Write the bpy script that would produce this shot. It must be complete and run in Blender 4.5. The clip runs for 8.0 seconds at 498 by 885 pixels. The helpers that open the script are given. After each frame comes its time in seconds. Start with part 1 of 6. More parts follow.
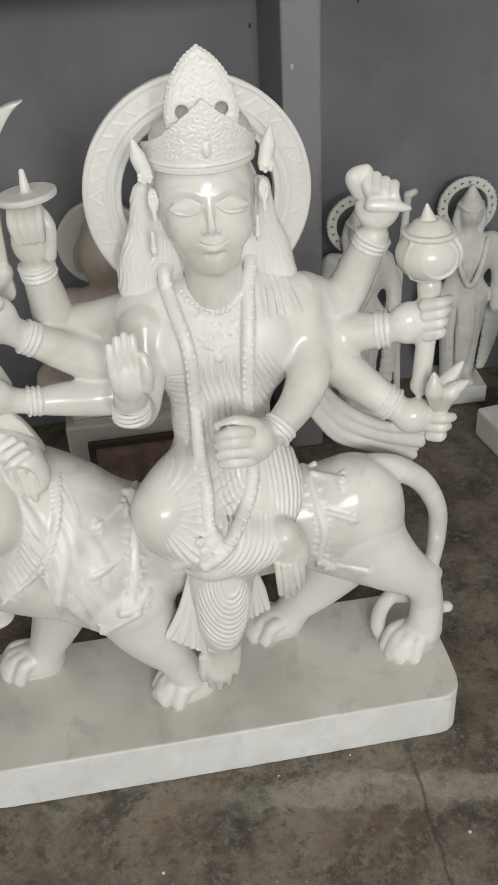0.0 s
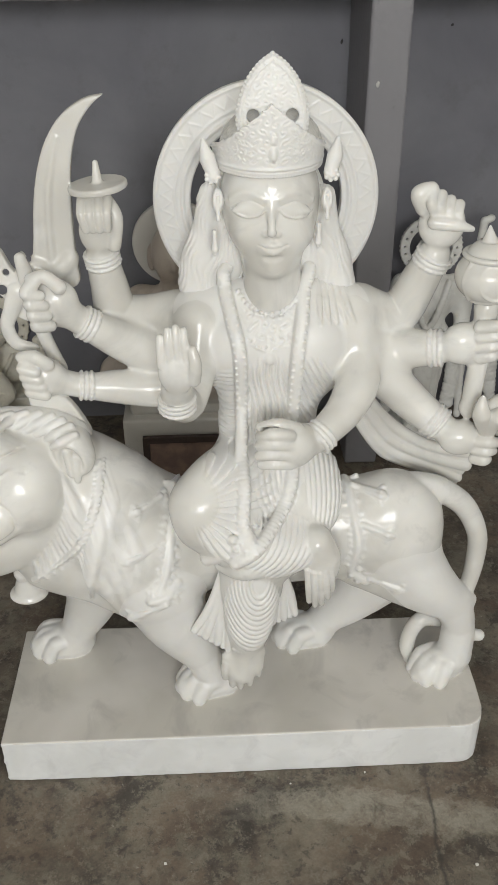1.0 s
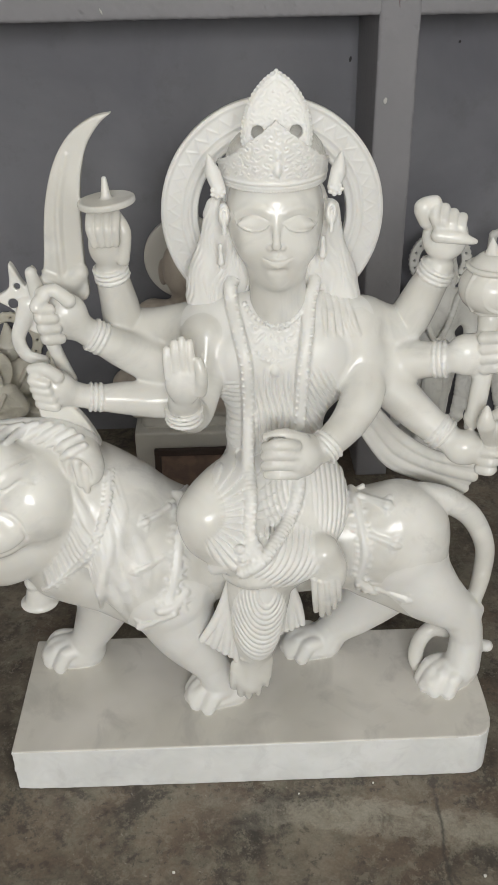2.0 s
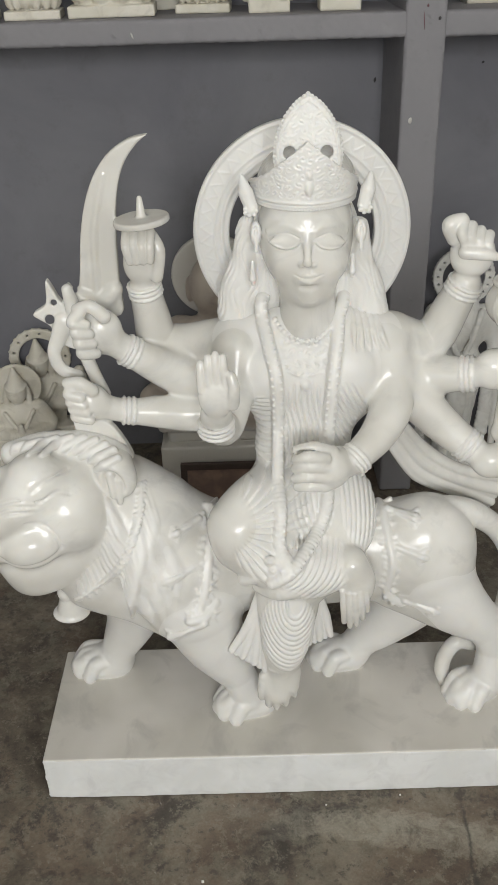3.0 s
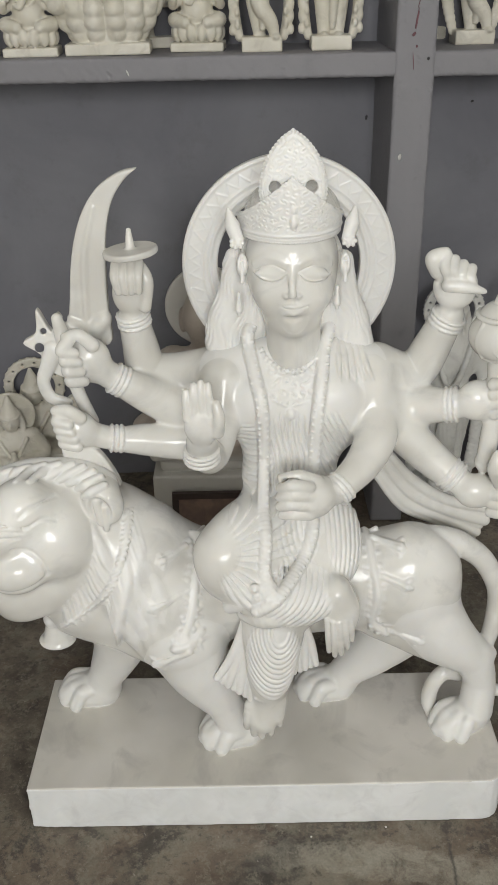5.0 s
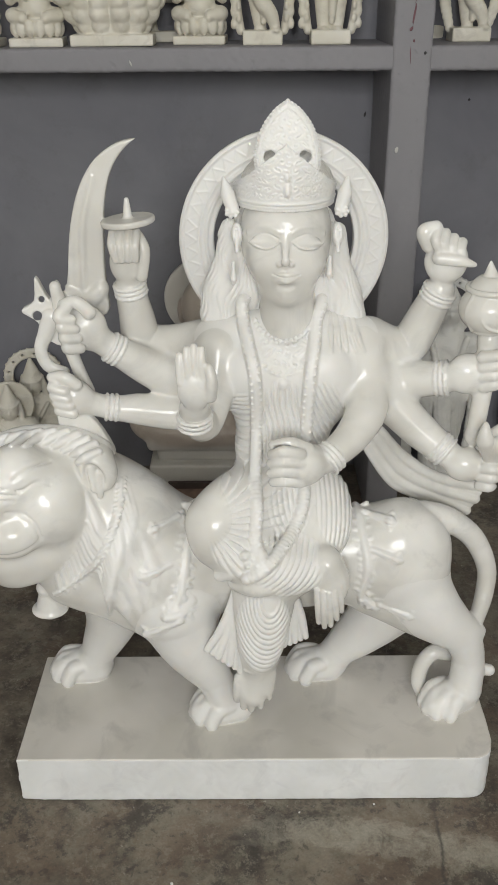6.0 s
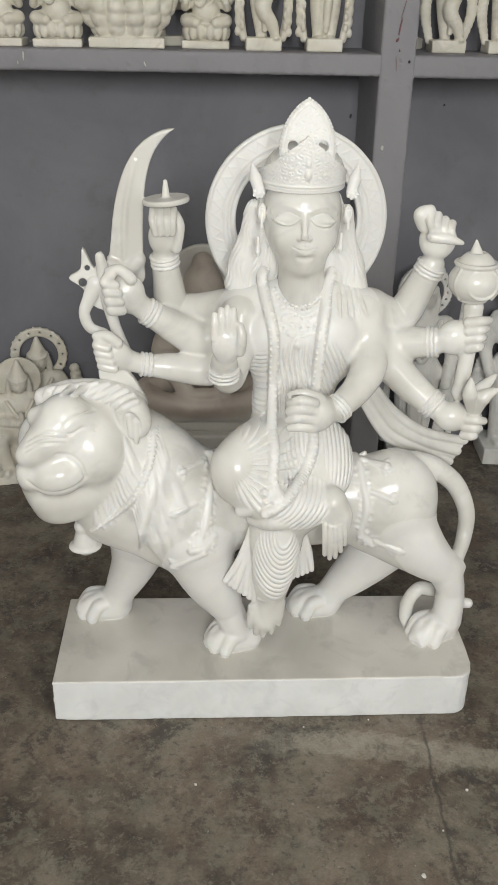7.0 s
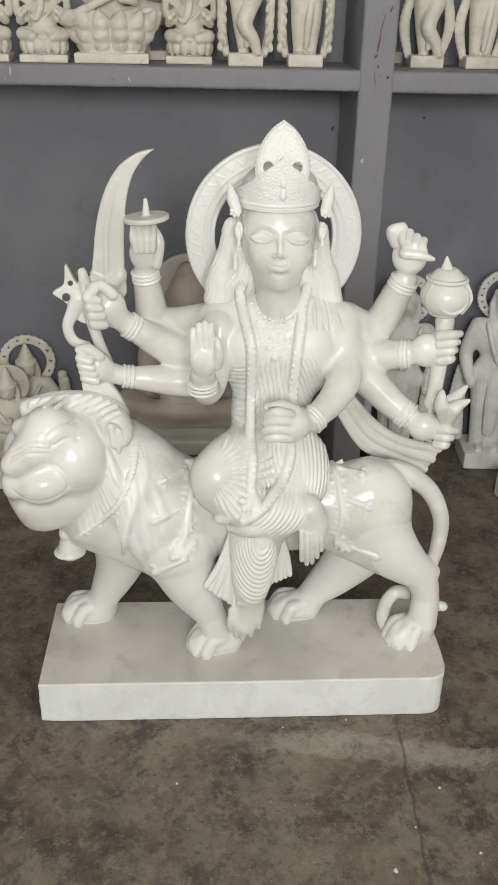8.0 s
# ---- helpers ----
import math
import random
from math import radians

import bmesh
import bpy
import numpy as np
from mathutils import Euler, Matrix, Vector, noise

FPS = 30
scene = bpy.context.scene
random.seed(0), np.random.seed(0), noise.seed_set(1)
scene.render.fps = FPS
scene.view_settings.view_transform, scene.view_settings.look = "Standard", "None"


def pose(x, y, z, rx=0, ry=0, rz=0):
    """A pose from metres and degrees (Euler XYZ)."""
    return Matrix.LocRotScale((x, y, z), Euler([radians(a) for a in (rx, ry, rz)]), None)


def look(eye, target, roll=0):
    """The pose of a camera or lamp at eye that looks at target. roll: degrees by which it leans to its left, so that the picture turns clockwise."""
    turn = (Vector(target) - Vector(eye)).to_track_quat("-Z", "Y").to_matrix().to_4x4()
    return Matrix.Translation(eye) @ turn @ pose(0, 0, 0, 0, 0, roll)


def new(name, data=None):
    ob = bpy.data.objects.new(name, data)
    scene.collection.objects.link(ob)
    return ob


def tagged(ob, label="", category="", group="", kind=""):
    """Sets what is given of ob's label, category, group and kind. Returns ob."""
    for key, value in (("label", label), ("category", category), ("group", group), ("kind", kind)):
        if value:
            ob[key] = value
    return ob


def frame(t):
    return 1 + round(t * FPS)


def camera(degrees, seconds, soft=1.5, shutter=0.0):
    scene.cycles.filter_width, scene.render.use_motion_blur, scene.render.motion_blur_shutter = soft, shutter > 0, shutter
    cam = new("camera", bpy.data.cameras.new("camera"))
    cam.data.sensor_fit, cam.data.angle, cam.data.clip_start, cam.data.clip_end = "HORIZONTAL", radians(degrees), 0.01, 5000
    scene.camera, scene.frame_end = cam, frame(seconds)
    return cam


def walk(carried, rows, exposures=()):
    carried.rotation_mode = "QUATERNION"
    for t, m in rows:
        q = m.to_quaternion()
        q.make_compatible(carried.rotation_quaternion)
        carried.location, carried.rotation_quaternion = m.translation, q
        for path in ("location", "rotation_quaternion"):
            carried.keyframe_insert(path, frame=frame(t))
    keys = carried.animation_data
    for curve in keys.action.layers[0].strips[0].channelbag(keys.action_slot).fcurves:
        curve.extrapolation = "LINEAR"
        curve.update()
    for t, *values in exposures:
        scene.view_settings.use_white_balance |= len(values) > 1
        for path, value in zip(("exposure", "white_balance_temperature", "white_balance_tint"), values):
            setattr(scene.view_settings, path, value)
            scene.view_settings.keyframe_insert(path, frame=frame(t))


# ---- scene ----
cam = camera(31.5, 8.0)
PATH = [
    (0, (0.38, -1.05, 1.432), (0.594, 0.595, 0.324), -3.47),
    (0.2, (0.378, -1.03, 1.433), (0.672, 0.598, 0.314), -1.5),
    (0.3, (0.366, -1.02, 1.43), (0.699, 0.594, 0.3), -0.03),
    (0.4, (0.368, -1.023, 1.427), (0.692, 0.594, 0.297), 0.25),
    (0.5, (0.373, -1.032, 1.419), (0.624, 0.604, 0.293), 0.66),
    (0.6, (0.379, -1.048, 1.413), (0.594, 0.607, 0.295), 0.52),
    (1, (0.416, -1.078, 1.423), (0.483, 0.607, 0.343), -0.5),
    (2.3, (0.431, -1.106, 1.426), (0.451, 0.602, 0.386), -1.4),
    (2.5, (0.423, -1.113, 1.427), (0.43, 0.6, 0.395), -1.6),
    (3, (0.411, -1.123, 1.434), (0.402, 0.6, 0.419), -1.8),
    (3.5, (0.425, -1.127, 1.432), (0.404, 0.606, 0.435), -2.2),
    (4, (0.437, -1.128, 1.432), (0.414, 0.611, 0.444), -2.3),
    (4.5, (0.44, -1.136, 1.428), (0.411, 0.619, 0.469), -2.3),
    (4.7, (0.433, -1.127, 1.437), (0.412, 0.629, 0.48), -1.9),
    (5.8, (0.436, -1.195, 1.417), (0.435, 0.58, 0.496), -0.5),
    (6, (0.447, -1.198, 1.37), (0.438, 0.583, 0.46), -0.5),
    (6.2, (0.454, -1.239, 1.357), (0.48, 0.546, 0.456), -0.1),
    (6.5, (0.393, -1.321, 1.364), (0.446, 0.466, 0.468), 0.4),
    (7, (0.322, -1.437, 1.381), (0.42, 0.346, 0.481), 1.3),
    (7.5, (0.332, -1.476, 1.401), (0.442, 0.306, 0.499), 1.5),
    (8, (0.351, -1.477, 1.426), (0.461, 0.304, 0.523), 1.4),
]
walk(cam, [(t, look(eye, target, roll)) for t, eye, target, roll in PATH],
     exposures=[(0, 0.0), (4, -0.03), (6.5, 0.0), (7, 0.14), (8, 0.15)])

# ---- world and light ----
world = bpy.data.worlds.new("sky")
scene.world = world
world.use_nodes = True
wn = world.node_tree
sky = wn.nodes.new("ShaderNodeTexSky")
sky.sky_type, sky.sun_disc = "NISHITA", False
sky.sun_elevation, sky.sun_rotation = radians(48), radians(200)
wn.nodes["Background"].inputs["Strength"].default_value = 0.10
wn.links.new(sky.outputs["Color"], wn.nodes["Background"].inputs["Color"])

ROOM_X0, ROOM_X1, ROOM_Y0, WALL_Y, CEIL_Z = -1.0, 2.12, -3.8, 1.345, 3.6
FLOOR_Z = -0.012
WINDOWS, WIN_HALF, WIN_Z0, WIN_Z1 = (0.05, 0.85), 0.24, 1.60, 2.65


def area(name, where, target, w, h, power, colour):
    data = bpy.data.lights.new(name, "AREA")
    data.shape, data.size, data.size_y, data.energy, data.color = "RECTANGLE", w, h, power, colour
    ob = new(name, data)
    ob.matrix_world = look(where, target)
    return ob


# daylight of the two high windows behind the visitor
for x in WINDOWS:
    area("window_daylight", (x, ROOM_Y0 - 0.02, (WIN_Z0 + WIN_Z1) / 2), (x, 0, 1.6), 2 * WIN_HALF - 0.03, WIN_Z1 - WIN_Z0 - 0.05, 47, (0.988, 0.986, 0.966))

# ---- materials ----
def material(name):
    m = bpy.data.materials.new(name)
    m.use_nodes = True
    return m, m.node_tree, m.node_tree.nodes["Principled BSDF"]


def node(nt, kind, **values):
    n = nt.nodes.new(kind)
    for key, value in values.items():
        n.inputs[key].default_value = value
    return n


def ramp(nt, fac, stops):
    r = nt.nodes.new("ShaderNodeValToRGB")
    el = r.color_ramp.elements
    while len(el) < len(stops):
        el.new(0.5)
    for e, (at, c) in zip(el, stops):
        e.position, e.color = at, (*c, 1) if len(c) == 3 else (c[0], c[0], c[0], 1)
    nt.links.new(fac, r.inputs["Fac"])
    return r


def noise_tex(nt, vec, scale, detail=4.0, rough=0.55, distort=0.0):
    n = node(nt, "ShaderNodeTexNoise", Scale=scale, Detail=detail, Roughness=rough, Distortion=distort)
    nt.links.new(vec, n.inputs["Vector"])
    return n


def mix(nt, fac, a, b, mode="MIX"):
    m = nt.nodes.new("ShaderNodeMix")
    m.data_type, m.blend_type = "RGBA", mode
    for sock, value in ((m.inputs["Factor"], fac), (m.inputs[6], a), (m.inputs[7], b)):
        if isinstance(value, (int, float)):
            sock.default_value = value
        elif isinstance(value, tuple):
            sock.default_value = (*value, 1)
        else:
            nt.links.new(value, sock)
    return m.outputs[2]


def bump(nt, bsdf, height, strength, distance):
    b = node(nt, "ShaderNodeBump", Strength=strength, Distance=distance)
    nt.links.new(height, b.inputs["Height"])
    nt.links.new(b.outputs["Normal"], bsdf.inputs["Normal"])


def place(nt):
    return nt.nodes.new("ShaderNodeNewGeometry").outputs["Position"]


def math_node(nt, op, a, b=0.0, clamp=False):
    n = nt.nodes.new("ShaderNodeMath")
    n.operation, n.use_clamp = op, clamp
    for sock, value in zip(n.inputs, (a, b)):
        if isinstance(value, (int, float)):
            sock.default_value = value
        else:
            nt.links.new(value, sock)
    return n.outputs[0]


def marble(name, base, cloud, vein, rough, sss=0.2, scale=7.0, bumps=0.05, worn=0.08, chiselled=None, flaw=None):
    m, nt, b = material(name)
    pos = place(nt)
    big = ramp(nt, noise_tex(nt, pos, scale, 2.5, 0.5, 0.3).outputs["Fac"], [(0.36, base), (0.62, cloud)])
    veins = ramp(nt, noise_tex(nt, pos, scale * 1.7, 4, 0.6, 0.9).outputs["Fac"], [(0.52, (0,)), (0.74, (0.50,))])
    colour = mix(nt, veins.outputs["Color"], big.outputs["Color"], vein)
    if flaw:
        # a grey crystalline flaw in the stone
        near = nt.nodes.new("ShaderNodeVectorMath")
        near.operation = "DISTANCE"
        nt.links.new(pos, near.inputs[0])
        near.inputs[1].default_value = flaw
        frayed = noise_tex(nt, pos, 120, 5, 0.7).outputs["Fac"]
        size = math_node(nt, "ADD", near.outputs["Value"], math_node(nt, "MULTIPLY", math_node(nt, "SUBTRACT", frayed, 0.5), 0.03))
        spot = math_node(nt, "MULTIPLY", math_node(nt, "SUBTRACT", 0.014, size), 160.0, clamp=True)
        colour = mix(nt, math_node(nt, "MULTIPLY", spot, 0.75), colour, (0.22, 0.22, 0.225))
    fine = noise_tex(nt, pos, 90, 3)
    r = ramp(nt, noise_tex(nt, pos, 16, 1.5).outputs["Fac"], [(0.0, (rough,)), (1.0, (rough + worn,))])
    gloss = r.outputs["Color"]
    if chiselled:
        # chiselled parts are left dull and powdery
        at = nt.nodes.new("ShaderNodeAttribute")
        at.attribute_name = "carved"
        dull = math_node(nt, "MULTIPLY", at.outputs["Fac"], 0.75)
        colour = mix(nt, dull, colour, chiselled)
        powder = ramp(nt, noise_tex(nt, pos, 25, 4).outputs["Fac"], [(0.35, (0.31,)), (0.65, (0.45,))])
        gloss = mix(nt, at.outputs["Fac"], gloss, powder.outputs["Color"])
    nt.links.new(colour, b.inputs["Base Color"])
    nt.links.new(gloss, b.inputs["Roughness"])
    b.inputs["Subsurface Weight"].default_value = sss
    b.inputs["Subsurface Radius"].default_value = (1.0, 0.85, 0.65)
    b.inputs["Subsurface Scale"].default_value = 0.004
    b.inputs["IOR"].default_value = 1.5
    bump(nt, b, fine.outputs["Fac"], bumps, 0.002)
    return m


MARBLE = marble("polished_marble", (0.795, 0.786, 0.752), (0.625, 0.612, 0.572), (0.47, 0.47, 0.46), 0.16, worn=0.10, chiselled=(0.795, 0.790, 0.770), flaw=(0.504, 0.018, 0.472))
SAWN = marble("sawn_marble", (0.79, 0.80, 0.795), (0.72, 0.73, 0.72), (0.6, 0.6, 0.6), 0.5, 0.1, 11.0, 0.15, 0.2)
SLABTOP = marble("slab_marble", (0.70, 0.675, 0.63), (0.58, 0.56, 0.51), (0.36, 0.35, 0.33), 0.24, 0.1, 6.0, 0.08, 0.2)
CREAM = marble("unpolished_cream_marble", (0.71, 0.68, 0.60), (0.62, 0.59, 0.50), (0.42, 0.39, 0.33), 0.42, 0.15, 14.0, 0.3, 0.2)
GREYWHITE = marble("dusty_white_marble", (0.74, 0.735, 0.70), (0.63, 0.625, 0.59), (0.45, 0.44, 0.42), 0.5, 0.1, 12.0, 0.3, 0.2)
ONYX = marble("banded_grey_marble", (0.50, 0.445, 0.385), (0.40, 0.345, 0.295), (0.27, 0.22, 0.185), 0.3, 0.1, 9.0, 0.1, 0.2, chiselled=(0.60, 0.595, 0.56))


def wall_paint(name, a, b_col, stain):
    m, nt, b = material(name)
    pos = place(nt)
    big = ramp(nt, noise_tex(nt, pos, 2.2, 5, 0.6, 0.4).outputs["Fac"], [(0.3, a), (0.75, b_col)])
    dirt = ramp(nt, noise_tex(nt, pos, 9, 6, 0.7).outputs["Fac"], [(0.55, (0,)), (0.8, (0.5,))])
    nt.links.new(mix(nt, dirt.outputs["Color"], big.outputs["Color"], stain), b.inputs["Base Color"])
    b.inputs["Roughness"].default_value = 0.6
    b.inputs["Specular IOR Level"].default_value = 0.35
    h = mix(nt, 0.35, noise_tex(nt, pos, 35, 4).outputs["Color"], noise_tex(nt, pos, 5, 3).outputs["Color"])
    bump(nt, b, h, 0.25, 0.006)
    return m


WALL = wall_paint("grey_wall_paint", (0.155, 0.156, 0.178), (0.222, 0.222, 0.242), (0.115, 0.112, 0.118))
FRAME = wall_paint("grey_shelf_paint", (0.225, 0.221, 0.236), (0.258, 0.252, 0.268), (0.18, 0.175, 0.182))
# for the unseen walls and ceiling, whitened to bounce light into the room
BOUNCE_PLASTER = wall_paint("bounce_plaster", (0.74, 0.73, 0.70), (0.80, 0.79, 0.76), (0.56, 0.55, 0.52))


def floor_material():
    m, nt, b = material("stained_cement")
    pos = place(nt)
    sep = nt.nodes.new("ShaderNodeSeparateXYZ")
    nt.links.new(pos, sep.inputs[0])
    px, py = sep.outputs[0], sep.outputs[1]
    base = ramp(nt, noise_tex(nt, pos, 5.0, 12, 0.70, 0.0).outputs["Fac"],
                [(0.37, (0.046, 0.038, 0.031)), (0.45, (0.100, 0.083, 0.064)), (0.52, (0.148, 0.124, 0.095)), (0.60, (0.215, 0.186, 0.143))])
    red = ramp(nt, noise_tex(nt, pos, 4.1, 10, 0.75, 0.0).outputs["Fac"], [(0.50, (0,)), (0.56, (0.45,))])
    c = mix(nt, red.outputs["Color"], base.outputs["Color"], (0.150, 0.104, 0.074))
    green = ramp(nt, noise_tex(nt, pos, 11.3, 12, 0.78, 0.2).outputs["Fac"], [(0.52, (0,)), (0.56, (0.55,))])
    c = mix(nt, green.outputs["Color"], c, (0.185, 0.172, 0.135))
    dark = ramp(nt, noise_tex(nt, pos, 6.3, 12, 0.78, 0.1).outputs["Fac"], [(0.53, (0,)), (0.60, (0.75,))])
    c = mix(nt, dark.outputs["Color"], c, (0.042, 0.037, 0.033))
    flake = ramp(nt, noise_tex(nt, pos, 34, 10, 0.8, 0.2).outputs["Fac"], [(0.54, (0,)), (0.57, (0.6,))])
    c = mix(nt, flake.outputs["Color"], c, (0.225, 0.200, 0.160))
    pits = ramp(nt, noise_tex(nt, pos, 55, 8, 0.75, 0.0).outputs["Fac"], [(0.56, (0,)), (0.61, (0.65,))])
    c = mix(nt, pits.outputs["Color"], c, (0.050, 0.043, 0.037))
    # worn pale streak in the cement and a settling crack
    wob = noise_tex(nt, pos, 7, 6, 0.7).outputs["Fac"]
    frayed = noise_tex(nt, pos, 19, 9, 0.78, 0.4).outputs["Fac"]
    line = math_node(nt, "ADD", py, math_node(nt, "MULTIPLY", px, 0.13))
    far = math_node(nt, "ABSOLUTE", math_node(nt, "ADD", math_node(nt, "ADD", line, 0.002), math_node(nt, "MULTIPLY", math_node(nt, "SUBTRACT", wob, 0.5), 0.10)))
    edge = math_node(nt, "ADD", math_node(nt, "DIVIDE", far, 0.040), math_node(nt, "MULTIPLY", math_node(nt, "SUBTRACT", frayed, 0.5), 2.4))
    streak = math_node(nt, "MULTIPLY", math_node(nt, "SUBTRACT", 1.0, edge), 4.0, clamp=True)
    inx = math_node(nt, "MULTIPLY", math_node(nt, "SUBTRACT", px, 0.32), 4.0, clamp=True)
    streak = math_node(nt, "MULTIPLY", math_node(nt, "MULTIPLY", streak, math_node(nt, "MULTIPLY", inx, math_node(nt, "MULTIPLY", math_node(nt, "SUBTRACT", frayed, 0.36), 5.0, clamp=True))), 0.8)
    c = mix(nt, streak, c, (0.33, 0.305, 0.25))
    crack_x = math_node(nt, "ADD", math_node(nt, "SUBTRACT", px, 0.79), math_node(nt, "ADD", math_node(nt, "MULTIPLY", py, -0.05), math_node(nt, "MULTIPLY", math_node(nt, "SUBTRACT", wob, 0.5), 0.05)))
    crack = math_node(nt, "SUBTRACT", 1.0, math_node(nt, "DIVIDE", math_node(nt, "ABSOLUTE", crack_x), 0.0055), clamp=True)
    iny = math_node(nt, "MULTIPLY", math_node(nt, "SUBTRACT", -0.02, py), 20.0, clamp=True)
    crack = math_node(nt, "MULTIPLY", math_node(nt, "MULTIPLY", crack, iny), 0.85)
    c = mix(nt, crack, c, (0.05, 0.046, 0.04))
    specks = ramp(nt, noise_tex(nt, pos, 85, 4, 0.6).outputs["Fac"], [(0.67, (0,)), (0.72, (0.5,))])
    c = mix(nt, specks.outputs["Color"], c, (0.42, 0.40, 0.35))
    grit = ramp(nt, noise_tex(nt, pos, 220, 3, 0.6).outputs["Fac"], [(0.35, (0.88, 0.88, 0.88)), (0.65, (1.10, 1.10, 1.10))])
    c = mix(nt, 1.0, c, grit.outputs["Color"], "MULTIPLY")
    nt.links.new(c, b.inputs["Base Color"])
    r = ramp(nt, noise_tex(nt, pos, 6, 5, 0.6).outputs["Fac"], [(0.35, (0.42,)), (0.65, (0.68,))])
    nt.links.new(r.outputs["Color"], b.inputs["Roughness"])
    h = mix(nt, 0.4, noise_tex(nt, pos, 60, 5).outputs["Color"], noise_tex(nt, pos, 11, 4).outputs["Color"])
    bump(nt, b, h, 0.22, 0.004)
    return m


FLOOR = floor_material()


def plain(name, colour, rough=0.6):
    m, nt, b = material(name)
    pos = place(nt)
    c2 = tuple(v * 0.75 for v in colour)
    r = ramp(nt, noise_tex(nt, pos, 30, 5).outputs["Fac"], [(0.35, colour), (0.7, c2)])
    nt.links.new(r.outputs["Color"], b.inputs["Base Color"])
    b.inputs["Roughness"].default_value = rough
    return m


OUTSIDE = plain("outside_paving", (0.35, 0.33, 0.30), 0.8)
REDPAINT = plain("dried_red_paint", (0.19, 0.085, 0.10), 0.6)
DARKWOOD = plain("dark_stained_wood", (0.055, 0.035, 0.028), 0.5)
CHIP = plain("exposed_plaster", (0.55, 0.54, 0.52), 0.8)
PENCIL = plain("dark_smudge", (0.05, 0.048, 0.05), 0.8)
BROWNSTONE = marble("mottled_brown_stone", (0.24, 0.16, 0.125), (0.15, 0.10, 0.08), (0.08, 0.055, 0.045), 0.45, 0.0, 22.0, 0.2, 0.2)

# ---- mesh tools ----
def V(x, y, z):
    return Vector((x, y, z))


def mesh_object(name, bm, mat, parent=None, smooth=False):
    data = bpy.data.meshes.new(name)
    bm.normal_update()
    bm.to_mesh(data)
    bm.free()
    data.materials.append(mat)
    if smooth:
        data.shade_smooth()
    ob = new(name, data)
    ob.parent = parent
    return ob


def part(name, bm, mat, parent, label=""):
    return tagged(mesh_object(name, bm, mat, parent), label)


def box_bm(lo, hi, bevel=0.0, bm=None, segments=2):
    own = bm is None
    bm = bmesh.new() if own else bm
    lo, hi = Vector(lo), Vector(hi)
    made = bmesh.ops.create_cube(bm, size=1.0, matrix=Matrix.Translation((lo + hi) / 2) @ Matrix.Diagonal((*(hi - lo), 1)))["verts"]
    if bevel:
        edges = {e for v in made for e in v.link_edges}
        bmesh.ops.bevel(bm, geom=list(edges), offset=bevel, segments=segments, affect="EDGES", profile=0.6)
    return bm


def smooth_loop(pts, steps=4):
    """A closed outline rounded through its points; a point given twice stays sharp."""
    n, out = len(pts), []
    for i in range(n):
        p0, p1, p2, p3 = (np.array(pts[(i + j) % n], float) for j in (-1, 0, 1, 2))
        if np.allclose(p1, p2):
            continue
        for j in range(steps):
            t = j / steps
            q = 0.5 * (2 * p1 + (p2 - p0) * t + (2 * p0 - 5 * p1 + 4 * p2 - p3) * t * t + (3 * p1 - p0 - 3 * p2 + p3) * t ** 3)
            out.append((float(q[0]), float(q[1])))
    return out


